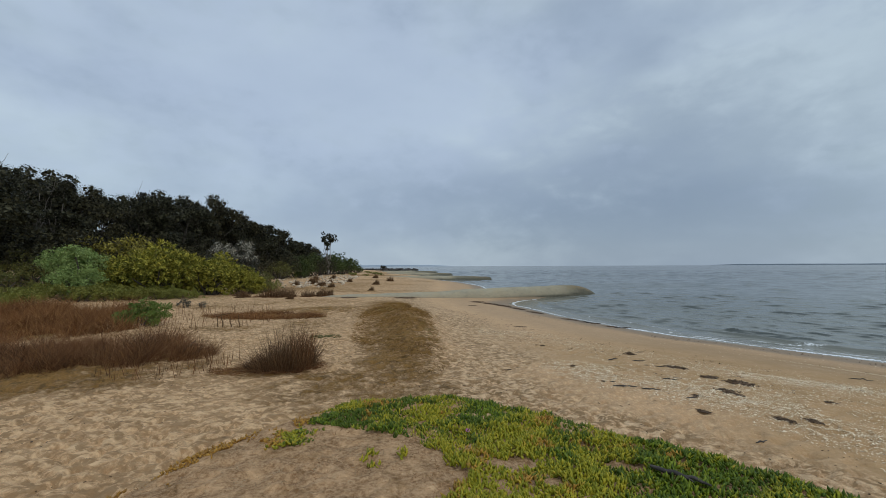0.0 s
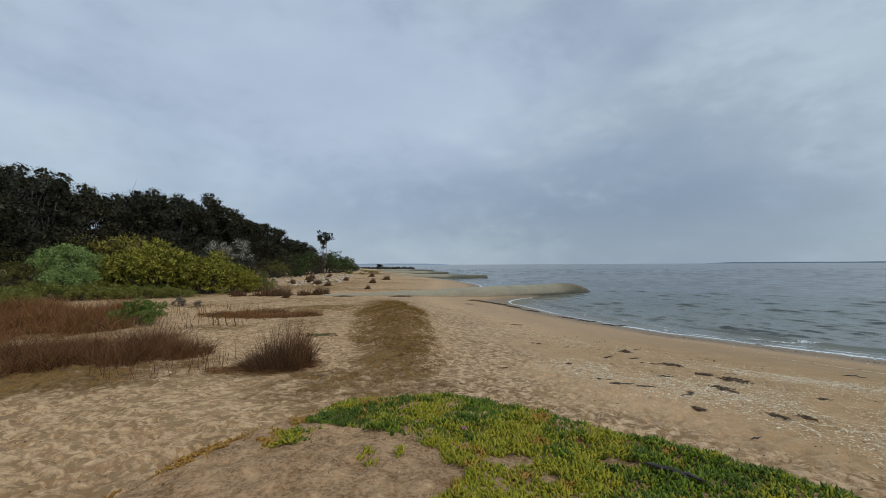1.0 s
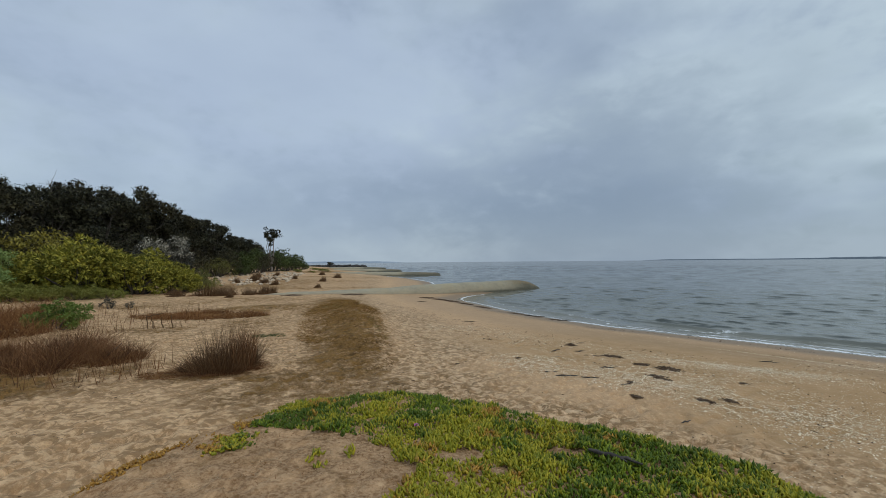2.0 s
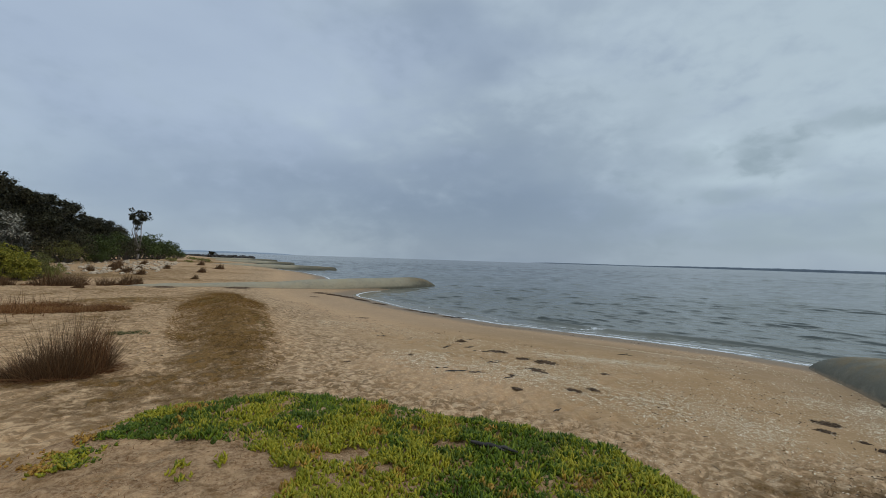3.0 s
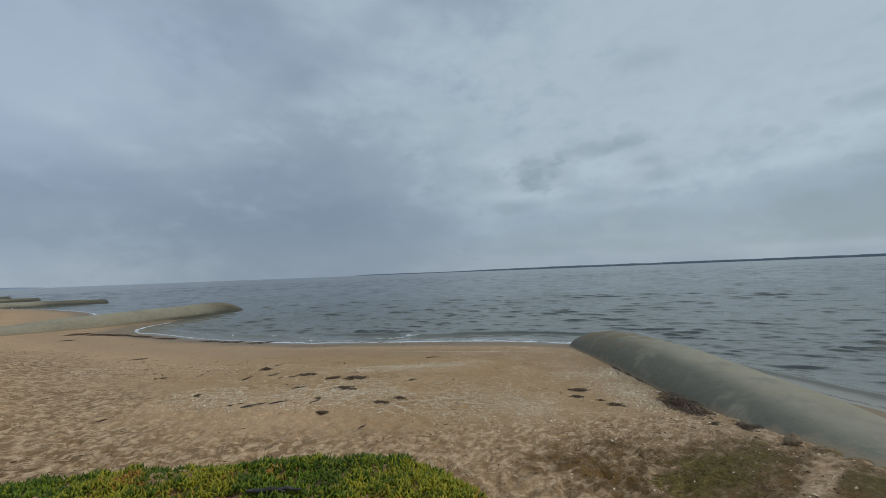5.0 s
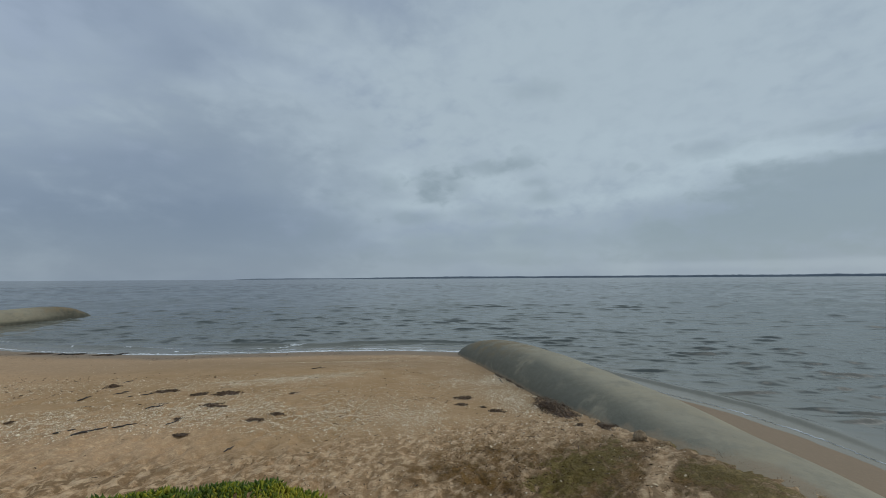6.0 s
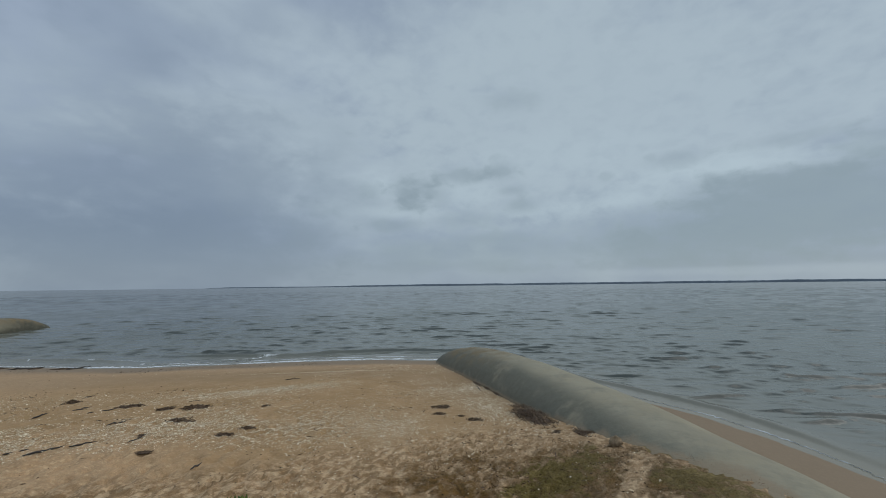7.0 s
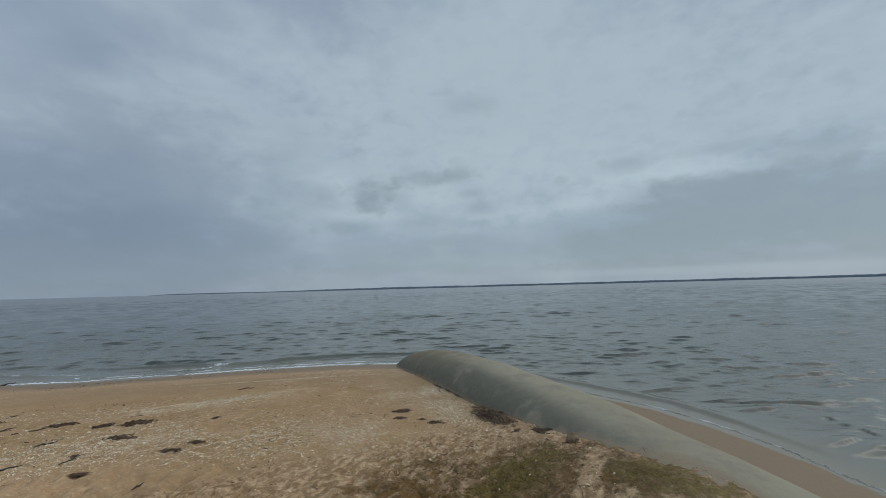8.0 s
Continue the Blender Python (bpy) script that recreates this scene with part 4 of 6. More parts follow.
# ---- sand-filled geotextile tubes laid as groynes ----
def groyne(axis, label, half=1.1, ring=28, seg=0.25, sag=0.06, seed=0, silted=1.9, tip=1.7):
    """axis: rows of x, y, crest z, base z, width factor from root to sea tip."""
    axis = np.array(axis, float)
    run = np.concatenate([[0], np.cumsum(np.hypot(*np.diff(axis[:, :2], axis=0).T))])
    n = max(12, int(run[-1] / seg))
    s = np.linspace(0, run[-1], n)
    cols = [np.interp(s, run, axis[:, k]) for k in range(5)]
    ker = np.ones(9) / 9
    for k in range(5):
        padded = np.concatenate([np.full(4, cols[k][0]), cols[k], np.full(4, cols[k][-1])])
        cols[k] = np.convolve(padded, ker, "valid")
    x, y, top, low, wide = cols
    tx, ty = np.gradient(x), np.gradient(y)
    ln = np.hypot(tx, ty)
    nx, ny = -ty / ln, tx / ln
    # blunt rounded end towards the sea
    left = run[-1] - s
    blunt = np.sqrt(np.clip(1 - (1 - np.clip(left / 1.1, 0, 1)) ** 2, 0.02, 1))
    wide = half * wide * (0.45 + 0.55 * blunt)
    top = low + (top - low) * (0.25 + 0.75 * blunt) + sag * (fnoise(s / 2.2, s * 0 + seed, 501, 2) - 0.5)
    a = np.linspace(-0.12 * math.pi, 1.12 * math.pi, ring)
    ca, sa = np.cos(a), np.sin(a)
    shape_u = np.sign(ca) * np.abs(ca) ** 0.85
    shape_v = np.sign(sa) * np.abs(sa) ** 0.9
    px = x[:, None] + nx[:, None] * wide[:, None] * shape_u[None]
    py = y[:, None] + ny[:, None] * wide[:, None] * shape_u[None]
    pz = low[:, None] + (top - low)[:, None] * shape_v[None]
    dent = 0.05 * (fnoise(px * 1.1 + seed, py * 1.1, 511, 3) - 0.5)
    pz = pz + dent * np.clip(shape_v, 0, 1)[None]
    slime = np.clip(step(pz, 0.34, 0.08) * step(shore_distance(px, py), 3.0, 0.5) + np.exp(-left[:, None] / tip) * 0.95 + 0.75 * step(shore_distance(px, py), -1.5, -5.0), 0, 1)
    silt = step(shape_v, 0.2, 0.95)[None] * np.ones((n, 1)) * silted
    # landward flank's shade painted in with mottled stain, brown growth on the crest near the sea
    flank_shade = step(shape_u, 0.15, 0.6)[None] * np.ones((n, 1))
    growth = step(shape_v, 0.55, 0.9)[None] * step(left, 6.5, 3.5)[:, None] * step(left, 1.0, 1.8)[:, None]
    # sand blown and trodden against the foot, where it lies above the wash
    foot = np.clip(step(pz - height(px, py), 0.15, -0.02) * step(shore_distance(px, py), 0.3, 1.0), 0, 1)
    top_ob = thing("groyne", Matrix(), label, "groyne", "groynes along the beach")
    cut = n - max(4, int(1.0 / seg))
    for name, lo, hi, note in (("tube", 0, cut + 1, ""), ("end_cap", cut, n, "dark slimy folded end of the tube")):
        co = np.stack([px[lo:hi], py[lo:hi], pz[lo:hi]], -1).reshape(-1, 3)
        me = grid_mesh(name, co, hi - lo, ring, False, M_TUBE)
        values(me, "slime", slime[lo:hi]), values(me, "silt", silt[lo:hi]), values(me, "flank_shade", flank_shade[lo:hi])
        values(me, "growth", growth[lo:hi]), values(me, "foot", foot[lo:hi])
        part(name, me, top_ob, note)
    return top_ob


groyne(((-4.2, -7.3, 0.25, -0.4, 0.9), (-1.8, -5.7, 0.7, -0.1, 1.0), (0.6, -4.1, 0.83, -0.05, 1.0), (1.8, -3.3, 0.85, -0.05, 1.0), (3.2, -2.4, 0.85, -0.05, 1.0), (5.1, -1.17, 0.85, -0.05, 1.0), (5.9, -0.7, 0.85, -0.05, 1.0), (6.46, -0.3, 0.85, -0.05, 1.0), (7.33, 0.27, 0.85, -0.05, 1.0),
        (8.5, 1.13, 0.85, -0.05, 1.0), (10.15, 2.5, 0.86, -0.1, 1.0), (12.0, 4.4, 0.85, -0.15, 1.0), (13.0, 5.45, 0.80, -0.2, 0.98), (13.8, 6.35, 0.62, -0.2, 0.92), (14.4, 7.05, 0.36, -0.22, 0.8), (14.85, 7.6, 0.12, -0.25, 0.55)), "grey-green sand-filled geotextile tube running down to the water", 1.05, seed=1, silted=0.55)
groyne(((-10.5, 28.0, 0.3, -0.1, 0.8), (-9.0, 28.3, 0.70, 0.2, 0.9), (-8, 28.6, 0.80, 0.2, 0.95), (-4.5, 29.9, 0.80, 0.1, 1.0), (-1, 31.5, 0.84, 0.0, 1.05), (3.9, 34.3, 0.95, -0.1, 1.1),
        (8.5, 36.9, 0.97, -0.1, 1.1), (11.0, 38.4, 1.0, -0.2, 1.1), (12.6, 39.36, 0.92, -0.25, 1.05), (13.5, 39.93, 0.60, -0.28, 0.92), (14.2, 40.4, 0.28, -0.3, 0.72), (14.8, 40.8, 0.04, -0.3, 0.45)), "long pale grey geotextile tube reaching into shallow water", 0.66, seed=2, silted=1.1, tip=3.2)
groyne(((-13, 88.5, 0.75, 0.1, 1.0), (-4, 86.3, 0.8, -0.1, 1.0), (4, 85, 0.78, -0.2, 1.0), (10.4, 84.0, 0.5, -0.3, 0.9)), "distant grey geotextile tube in the shallows", 1.3, 16, 0.6, seed=3)
groyne(((-18, 128, 0.85, 0.1, 1.0), (-6, 124, 0.9, -0.1, 1.0), (3.6, 121, 0.6, -0.3, 0.9)), "distant dark grey geotextile tube in the shallows", 1.3, 16, 0.8, seed=4)
groyne(((-26, 172, 0.9, 0.1, 1.0), (-10, 169, 0.95, -0.1, 1.0), (-1.2, 166, 0.6, -0.3, 0.9)), "far grey geotextile tube at the water's edge", 1.3, 12, 1.0, seed=5)


# ---- far rock wall and the shores across the bay ----
def rock_heap(name, ax, ay, bx, by, high, wide, n, seed, label):
    r = random.Random(seed)
    verts, faces = [], []
    for k in range(n):
        f = r.random()
        off = r.uniform(-1, 1)
        cx, cy = ax + (bx - ax) * f, ay + (by - ay) * f + off * wide
        cz = high * (1 - abs(off)) * r.uniform(0.5, 0.9)
        size = r.uniform(0.7, 1.3)
        b = len(verts)
        for dx, dy, dz in ((1, 0, 0), (0, 1, 0), (-1, 0, 0), (0, -1, 0), (0.2, 0.1, 0.8), (0, 0, -1)):
            verts.append((cx + dx * size * r.uniform(0.7, 1.2), cy + dy * size * r.uniform(0.7, 1.2), cz + dz * size * 0.7))
        faces += [(b + i, b + (i + 1) % 4, b + 4) for i in range(4)] + [(b + (i + 1) % 4, b + i, b + 5) for i in range(4)]
    return tagged(new(name, mesh_of(name, verts, faces, M_WALL)), label, "rock wall")


rock_heap("rock_wall", -16, 254, -70, 268, 1.5, 1.6, 420, 3, "low dark rock wall running out from the far beach")


def far_shore(name, az0, az1, dist, tall, mat, seed, label, lead=0.15):
    n = int(abs(az1 - az0) * 14)
    a = np.linspace(az0, az1, n)
    f = (a - az0) / (az1 - az0)
    h = tall * np.minimum(1, f / lead) ** 0.7 * (0.60 + 0.38 * fnoise(a * 0.35, a * 0, seed, 3) + 0.18 * fnoise(a * 3.0, a * 0 + 4, seed + 1, 3))
    rad = np.radians(a)
    sx, sy = np.sin(rad), np.cos(rad)
    z0 = np.full(n, -3.0)
    co = np.stack([np.stack([sx * d, sy * d, z], -1) for d, z in ((dist, z0), (dist + 15, h * 0.75), (dist + 50, h), (dist + 160, h * 0.9), (dist + 260, z0))])
    me = grid_mesh(name, co.reshape(-1, 3), 5, n, False, mat, smooth=False)
    return tagged(new(name, me), label, "far shore", kind="structure")


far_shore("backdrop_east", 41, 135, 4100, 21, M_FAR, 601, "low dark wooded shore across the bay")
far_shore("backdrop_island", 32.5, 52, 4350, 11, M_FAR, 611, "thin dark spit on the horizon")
far_shore("backdrop_north", 1.5, -22, 4400, 17, M_HAZY, 621, "hills far across the bay, painted faint blue for haze")

# ---- plants: shared builders ----
def leaf_quads(base, way, length, width, rng, face=None):
    """Leaf blades as separate folded diamonds: arrays of points and quads. face: the side that each turns outwards."""
    n = len(base)
    way = unit(way)
    side = unit(np.cross(way, rng.normal(size=(n, 3)) if face is None else face + 0.35 * rng.normal(size=(n, 3))))
    lift = np.cross(side, way)
    length, width = np.broadcast_to(length, n)[:, None], np.broadcast_to(width, n)[:, None]
    mid = base + way * length * 0.5 + lift * width * 0.18
    co = np.stack([base, mid + side * width * 0.5, base + way * length, mid - side * width * 0.5], 1).reshape(-1, 3)
    return co, np.arange(4 * n).reshape(n, 4)


def clump_leaves(rng, centre, radius, squash, n, length, width):
    """A rounded spray whose leaves lie over one another like shingles."""
    d = unit(rng.normal(size=(n, 3)) + np.array([0, 0, 0.25]))
    r = radius * rng.uniform(0.55, 1.08, n)
    p = d * r[:, None] * np.array([1, 1, squash])
    way = unit(np.cross(d, rng.normal(size=(n, 3))) + 0.45 * d)
    return leaf_quads(np.array(centre) + p, way, length * rng.uniform(0.6, 1.3, n), width * rng.uniform(0.7, 1.2, n), rng, d)


def rosette(rng, centre, out, n, length, width):
    """Long leaves that fan out from the tip of a shoot."""
    way = unit(np.array(out) * 0.9 + rng.normal(0, 0.75, (n, 3)))
    return leaf_quads(np.array(centre) + way * length * 0.1, way, length * rng.uniform(0.7, 1.2, n), width * rng.uniform(0.8, 1.2, n), rng, np.array(out) + way * 0)


def join_leaves(name, pieces, material):
    co = np.concatenate([c for c, _ in pieces])
    off, quads = 0, []
    for c, q in pieces:
        quads.append(q + off)
        off += len(c)
    return array_mesh(name, co, np.concatenate(quads), material)


def tree(seed, tall, spread, leaf_mat, bark, label, clumps=16, per=300, bare=0.32, fork=0.22, leaf=0.0175, group="trees on the wooded bank", puff=1.0):
    """Trunk with limbs, and a crown of leaf sprays at the limb ends; stands at the origin."""
    rng = np.random.default_rng(seed)
    top = thing("tree", Matrix(), label, "tree", group)
    lean = rng.normal(0, 0.05 * tall, 2)
    split = np.array([lean[0] * 0.4, lean[1] * 0.4, fork * tall])
    girth = 0.022 * tall
    paths = [(bent(rng, (0, 0, -0.3), split, 0.02 * tall), np.linspace(girth * 1.25, girth * 0.9, 6))]
    pieces = []
    for k in range(clumps):
        a = k * 2.4 + rng.uniform(-0.5, 0.5)
        up = rng.uniform(bare, 0.95) if k > 2 else rng.uniform(0.82, 0.97)
        out = spread * rng.uniform(0.35, 1.0) * math.sqrt(max(0.1, 1 - ((up - 0.5) / 0.58) ** 2))
        end = np.array([lean[0] * up + out * math.cos(a), lean[1] * up + out * math.sin(a), up * tall])
        paths.append((bent(rng, split * rng.uniform(0.6, 1.0), end, 0.035 * tall), np.linspace(girth * 0.55, girth * 0.08, 6)))
        rad = puff * tall * rng.uniform(0.11, 0.17)
        for j in range(4):
            c = end + rng.normal(0, rad * 0.55, 3) * (j > 0)
            pieces.append(clump_leaves(rng, c, rad * rng.uniform(0.5, 0.85), 0.7, per // 4, leaf * tall, leaf * 0.55 * tall))
            pieces.append(clump_leaves(rng, c, rad * 0.38, 0.7, per // 12, leaf * 2.5 * tall, leaf * 1.7 * tall))
            if j:
                paths.append((bent(rng, end * 0.94, c, 0.01 * tall, 4), np.linspace(girth * 0.14, girth * 0.04, 4)))
    part("trunk", limbs_mesh("trunk", paths, bark, 5), top)
    part("crown", join_leaves("crown", pieces, leaf_mat), top)
    return top


def bush(seed, rx, ry, tall, leaf_mat, label, lobes=9, per=420, leaf=0.16, slim=0.38, group="", category="bush", tuft=30, star=False, bloom=None):
    """Many-stemmed shrub: lobes of leaves over a fan of stems."""
    rng = np.random.default_rng(seed)
    top = thing("bush", Matrix(), label, category, group)
    paths, pieces, tips = [], [], []
    for k in range(lobes):
        a, out = k * 2.4 + rng.uniform(-0.4, 0.4), math.sqrt((k + 0.5) / lobes) * 0.78
        up = tall * rng.uniform(0.24, 0.72) * (1.08 - 0.55 * out ** 2)
        c = np.array([rx * out * math.cos(a), ry * out * math.sin(a), up])
        rad = min(rx, ry, tall) * rng.uniform(0.36, 0.52)
        c[2] = max(c[2], rad * 0.55)
        tufts = max(5, int(per / tuft))
        for j in range(tufts):
            d = unit(rng.normal(size=3) + np.array([0, 0, 0.35]))
            if star:
                pieces.append(rosette(rng, c + d * rad * rng.uniform(0.7, 1.0), d, tuft, leaf, leaf * slim))
            else:
                (tips if bloom and d[2] > 0.3 and c[2] > 0.42 * tall and rng.uniform() < 0.75 else pieces).append(clump_leaves(rng, c + d * rad * rng.uniform(0.6, 1.0), rad * rng.uniform(0.2, 0.34), 0.9, tuft, leaf, leaf * slim))
        paths.append((bent(rng, (c[0] * 0.3, c[1] * 0.3, -0.1), c, 0.05 * tall, 5), np.linspace(0.03 * tall, 0.008 * tall, 5)))
    part("framework", limbs_mesh("framework", paths, M_BARK, 5), top)
    part("foliage", join_leaves("foliage", pieces, leaf_mat), top)
    if tips:
        part("blossom", join_leaves("blossom", tips, bloom), top, "grey-white blossom over the crown")
    return top


def blades(base, way, length, width, rng, droop=0.25, joints=3):
    """Grass blades: narrow strips that taper and bend over. Points and quads."""
    n = len(base)
    way = unit(way)
    side = unit(np.cross(way, rng.normal(size=(n, 3))))
    fall = np.concatenate([way[:, :2], np.zeros((n, 1))], 1) - np.array([0, 0, 0.4])
    rows = []
    for j in range(joints + 1):
        f = j / joints
        c = base + way * (length * f)[:, None] + fall * (droop * length * f * f)[:, None]
        w = side * (width * (1 - 0.85 * f) * 0.5)[:, None]
        rows += [c - w, c + w]
    co = np.stack(rows, 1).reshape(-1, 3)
    k = 2 * (joints + 1)
    start = (np.arange(n) * k)[:, None]
    quads = np.concatenate([start + np.array([[2 * j, 2 * j + 1, 2 * j + 3, 2 * j + 2]]) for j in range(joints)], 0)
    return co, quads


def tussock(seed, rx, ry, tall, n, mat, label, splay=0.55, width=0.012, droop=0.2, group="reed tussocks on the sand", stiff=0):
    rng = np.random.default_rng(seed)
    top = thing("tussock", Matrix(), label, "grass tussock", group)
    a, r = rng.uniform(0, 6.283, n), np.sqrt(rng.uniform(0, 1, n))
    base = np.stack([rx * r * np.cos(a), ry * r * np.sin(a), np.full(n, -0.05)], 1)
    way = np.stack([np.cos(a) * r * splay, np.sin(a) * r * splay, np.ones(n)], 1) + rng.normal(0, 0.2, (n, 3))
    ragged = 0.45 + 0.9 * fnoise(a * 1.6, r * 3.0, seed, 3)
    across = r * np.cos(a)
    length = tall * rng.uniform(0.35, 1.08, n) * np.interp(across, [-1.0, -0.6, -0.1, 0.3, 0.7, 1.0], [0.25, 0.45, 0.95, 1.05, 0.85, 0.70]) * ragged * 1.1
    part("leaf_mass", join_leaves("leaf_mass", [blades(base, way, length, np.full(n, width), rng, droop)], mat), top)
    # matted dead base
    m = n // 2
    a, r = rng.uniform(0, 6.283, m), np.sqrt(rng.uniform(0, 1, m))
    base = np.stack([1.12 * rx * r * np.cos(a), 1.12 * ry * r * np.sin(a), np.full(m, 0.0)], 1)
    way = np.stack([np.cos(a) + rng.normal(0, 0.6, m), np.sin(a) + rng.normal(0, 0.6, m), rng.uniform(0.15, 0.7, m)], 1)
    part("dead_base", join_leaves("dead_base", [blades(base, way, tall * rng.uniform(0.15, 0.4, m), np.full(m, width), rng, 0.3, 2)], M_REED), top)
    if stiff:
        a, r = rng.uniform(-0.9, 0.9, stiff), np.sqrt(rng.uniform(0.2, 1, stiff))
        base = np.stack([rx * r * np.cos(a), ry * r * np.sin(a), np.full(stiff, -0.05)], 1)
        way = np.stack([rng.normal(0.05, 0.09, stiff), rng.normal(0, 0.09, stiff), np.ones(stiff)], 1)
        part("upright_growth", join_leaves("upright_growth", [blades(base, way, tall * rng.uniform(0.55, 0.95, stiff), np.full(stiff, width * 1.3), rng, 0.03, 2)], M_REED), top)
    return top


def at(x, y, turn=0.0, size=1.0, lift=0.0):
    return pose(x, y, ground_z(x, y) + lift, 0, 0, turn) @ Matrix.Diagonal((size, size, size, 1))


def plant(ob, x, y, turn=0.0, size=1.0, lift=0.0):
    ob.matrix_basis = at(x, y, turn, size, lift)
    return ob


def copies(ob, places):
    """places: rows of x, y, turn, size; the first moves ob itself."""
    for k, (x, y, turn, size) in enumerate(places):
        if k == 0:
            plant(ob, x, y, turn, size)
        else:
            twin = copy_thing(ob, Matrix())
            twin.matrix_basis = at(x, y, turn, size)


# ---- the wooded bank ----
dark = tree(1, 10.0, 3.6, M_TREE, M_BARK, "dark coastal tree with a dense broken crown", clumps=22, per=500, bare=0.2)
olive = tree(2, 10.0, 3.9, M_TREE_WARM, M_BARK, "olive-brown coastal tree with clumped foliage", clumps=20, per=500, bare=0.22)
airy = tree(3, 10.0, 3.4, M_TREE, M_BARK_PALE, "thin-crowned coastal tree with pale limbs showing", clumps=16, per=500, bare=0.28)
wood = random.Random(5)
spots = {0: [], 1: [], 2: []}
for row, x0 in enumerate((-29.5, -35.0)):
    y = 20.0 + 2 * row
    while y < 88 - 3 * row:
        size = wood.uniform(0.80, 0.97) * (1.0 - 0.03 * row) * (0.80 + 0.20 * min(1, max(0, (y - 22) / 24))) * (1 - 0.30 * max(0, (y - 58) / 30))
        kind = wood.choice((0, 0, 1, 1, 2)) if row == 0 else wood.choice((0, 1))
        spots[kind].append((x0 + wood.uniform(-1.3, 1.3), y, wood.uniform(0, 360), size))
        y += wood.uniform(3.6, 4.8) * (1 + 0.35 * row)
copies(dark, spots[0]), copies(olive, spots[1]), copies(airy, spots[2])
lone = tree(9, 9.4, 1.5, M_TREE, M_BARK_PALE, "lone leaning tree with bare pale trunks and a small crown", clumps=8, per=230, bare=0.72, fork=0.12, group="", puff=0.62)
plant(lone, -25.3, 91.7, 40, 0.97)
copies(copy_thing(dark, Matrix()), ((-29.6, 89.0, 30, 0.50), (-28.8, 85.5, 200, 0.60)))
def dead_tree(seed, tall, label):
    rng = np.random.default_rng(seed)
    top = thing("dead_tree", Matrix(), label, "dead tree", "dead trees")
    split = np.array([0.1, 0.05, 0.25 * tall])
    girth = 0.014 * tall
    part("trunk", limbs_mesh("trunk", [(bent(rng, (0, 0, -0.3), split, 0.02 * tall), np.linspace(girth * 1.2, girth, 6))], M_BARK_PALE), top)
    for k in range(9):
        a = k * 2.4
        end = np.array([0.28 * tall * rng.uniform(0.4, 1) * math.cos(a), 0.28 * tall * rng.uniform(0.4, 1) * math.sin(a), tall * rng.uniform(0.65, 1.0)])
        main = bent(rng, split * rng.uniform(0.7, 1), end, 0.03 * tall, 7)
        paths = [(main, np.linspace(girth * 0.5, girth * 0.10, 7))]
        for j in range(16):
            b = main[rng.integers(2, 7)]
            paths.append((bent(rng, b, b + rng.normal(0, 0.06, 3) * tall + np.array([0, 0, 0.05 * tall]), 0.008 * tall, 4), np.linspace(girth * 0.14, girth * 0.05, 4)))
        part("limb", limbs_mesh("limb", paths, M_BARK_PALE, 5), top)
    return top


snag = dead_tree(14, 8.2, "bare grey dead tree among the foliage")
copies(snag, ((-28.6, 22.6, 20, 1.0), (-31.5, 31.0, 130, 1.15), (-31.5, 42.5, 250, 1.12), (-31.0, 61.0, 80, 1.15)))

# ---- shrubs in front of the trees ----
plant(bush(21, 1.5, 1.45, 3.3, M_MINT, "rounded soft-green bush with fine feathery leaves", 16, 1000, 0.11, 0.38, tuft=40), -22.0, 24.9, 0, 1.14)
gold = bush(22, 2.5, 2.0, 3.1, M_GOLD, "yellow-green bush with long pale leaves", 18, 680, 0.25, 0.27, "yellow-green bushes", tuft=13, star=True)
copies(gold, ((-21.0, 28.2, 0, 0.85), (-18.9, 28.6, 80, 1.18), (-16.7, 29.6, 160, 0.95), (-14.9, 30.9, 30, 0.68)))
dull = bush(30, 2.4, 2.0, 3.1, M_DULL, "brownish gold bush with small tufted leaves", 15, 420, 0.16, 0.4, "dull gold bushes")
copies(dull, ((-21.4, 32.0, 0, 1.25), (-25.3, 32.0, 120, 1.5)))
plain = bush(23, 2.2, 1.9, 2.6, M_OLIVE, "low olive-green coastal bush", 11, 340, 0.15, 0.35, "olive bushes")
copies(plain, ((-24.4, 22.0, 0, 0.95), (-26.2, 20.2, 90, 1.2), (-19.0, 33.5, 40, 1.2), (-23.8, 27.4, 10, 0.8), (-26.4, 26.5, 200, 1.2), (-15.5, 35.5, 30, 0.7),
               (-25.5, 36.5, 120, 1.4), (-23.0, 40.5, 10, 1.3), (-24.5, 62, 60, 1.2), (-15.4, 34.5, 200, 0.35), (-14.3, 32.6, 100, 0.45)))
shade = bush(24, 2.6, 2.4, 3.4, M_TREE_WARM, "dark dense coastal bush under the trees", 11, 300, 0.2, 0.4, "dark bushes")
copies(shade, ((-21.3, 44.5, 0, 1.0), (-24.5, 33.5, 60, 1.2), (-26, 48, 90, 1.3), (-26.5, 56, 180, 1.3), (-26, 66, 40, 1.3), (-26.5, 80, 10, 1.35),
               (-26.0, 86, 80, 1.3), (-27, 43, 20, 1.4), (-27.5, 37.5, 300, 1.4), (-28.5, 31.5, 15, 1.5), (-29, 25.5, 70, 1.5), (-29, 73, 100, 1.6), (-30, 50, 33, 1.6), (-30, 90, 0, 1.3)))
plant(bush(25, 2.3, 2.0, 4.2, M_SILVER, "dark bush thickly covered in grey-white blossom", 15, 520, 0.17, 0.45, bloom=M_BLOSSOM), -20.8, 41.4, 0, 1.2)
mid = bush(26, 3.1, 2.6, 4.2, M_GREEN, "mid-green spreading coastal bush", 12, 360, 0.27, 0.4, "green bushes at the wood's end")
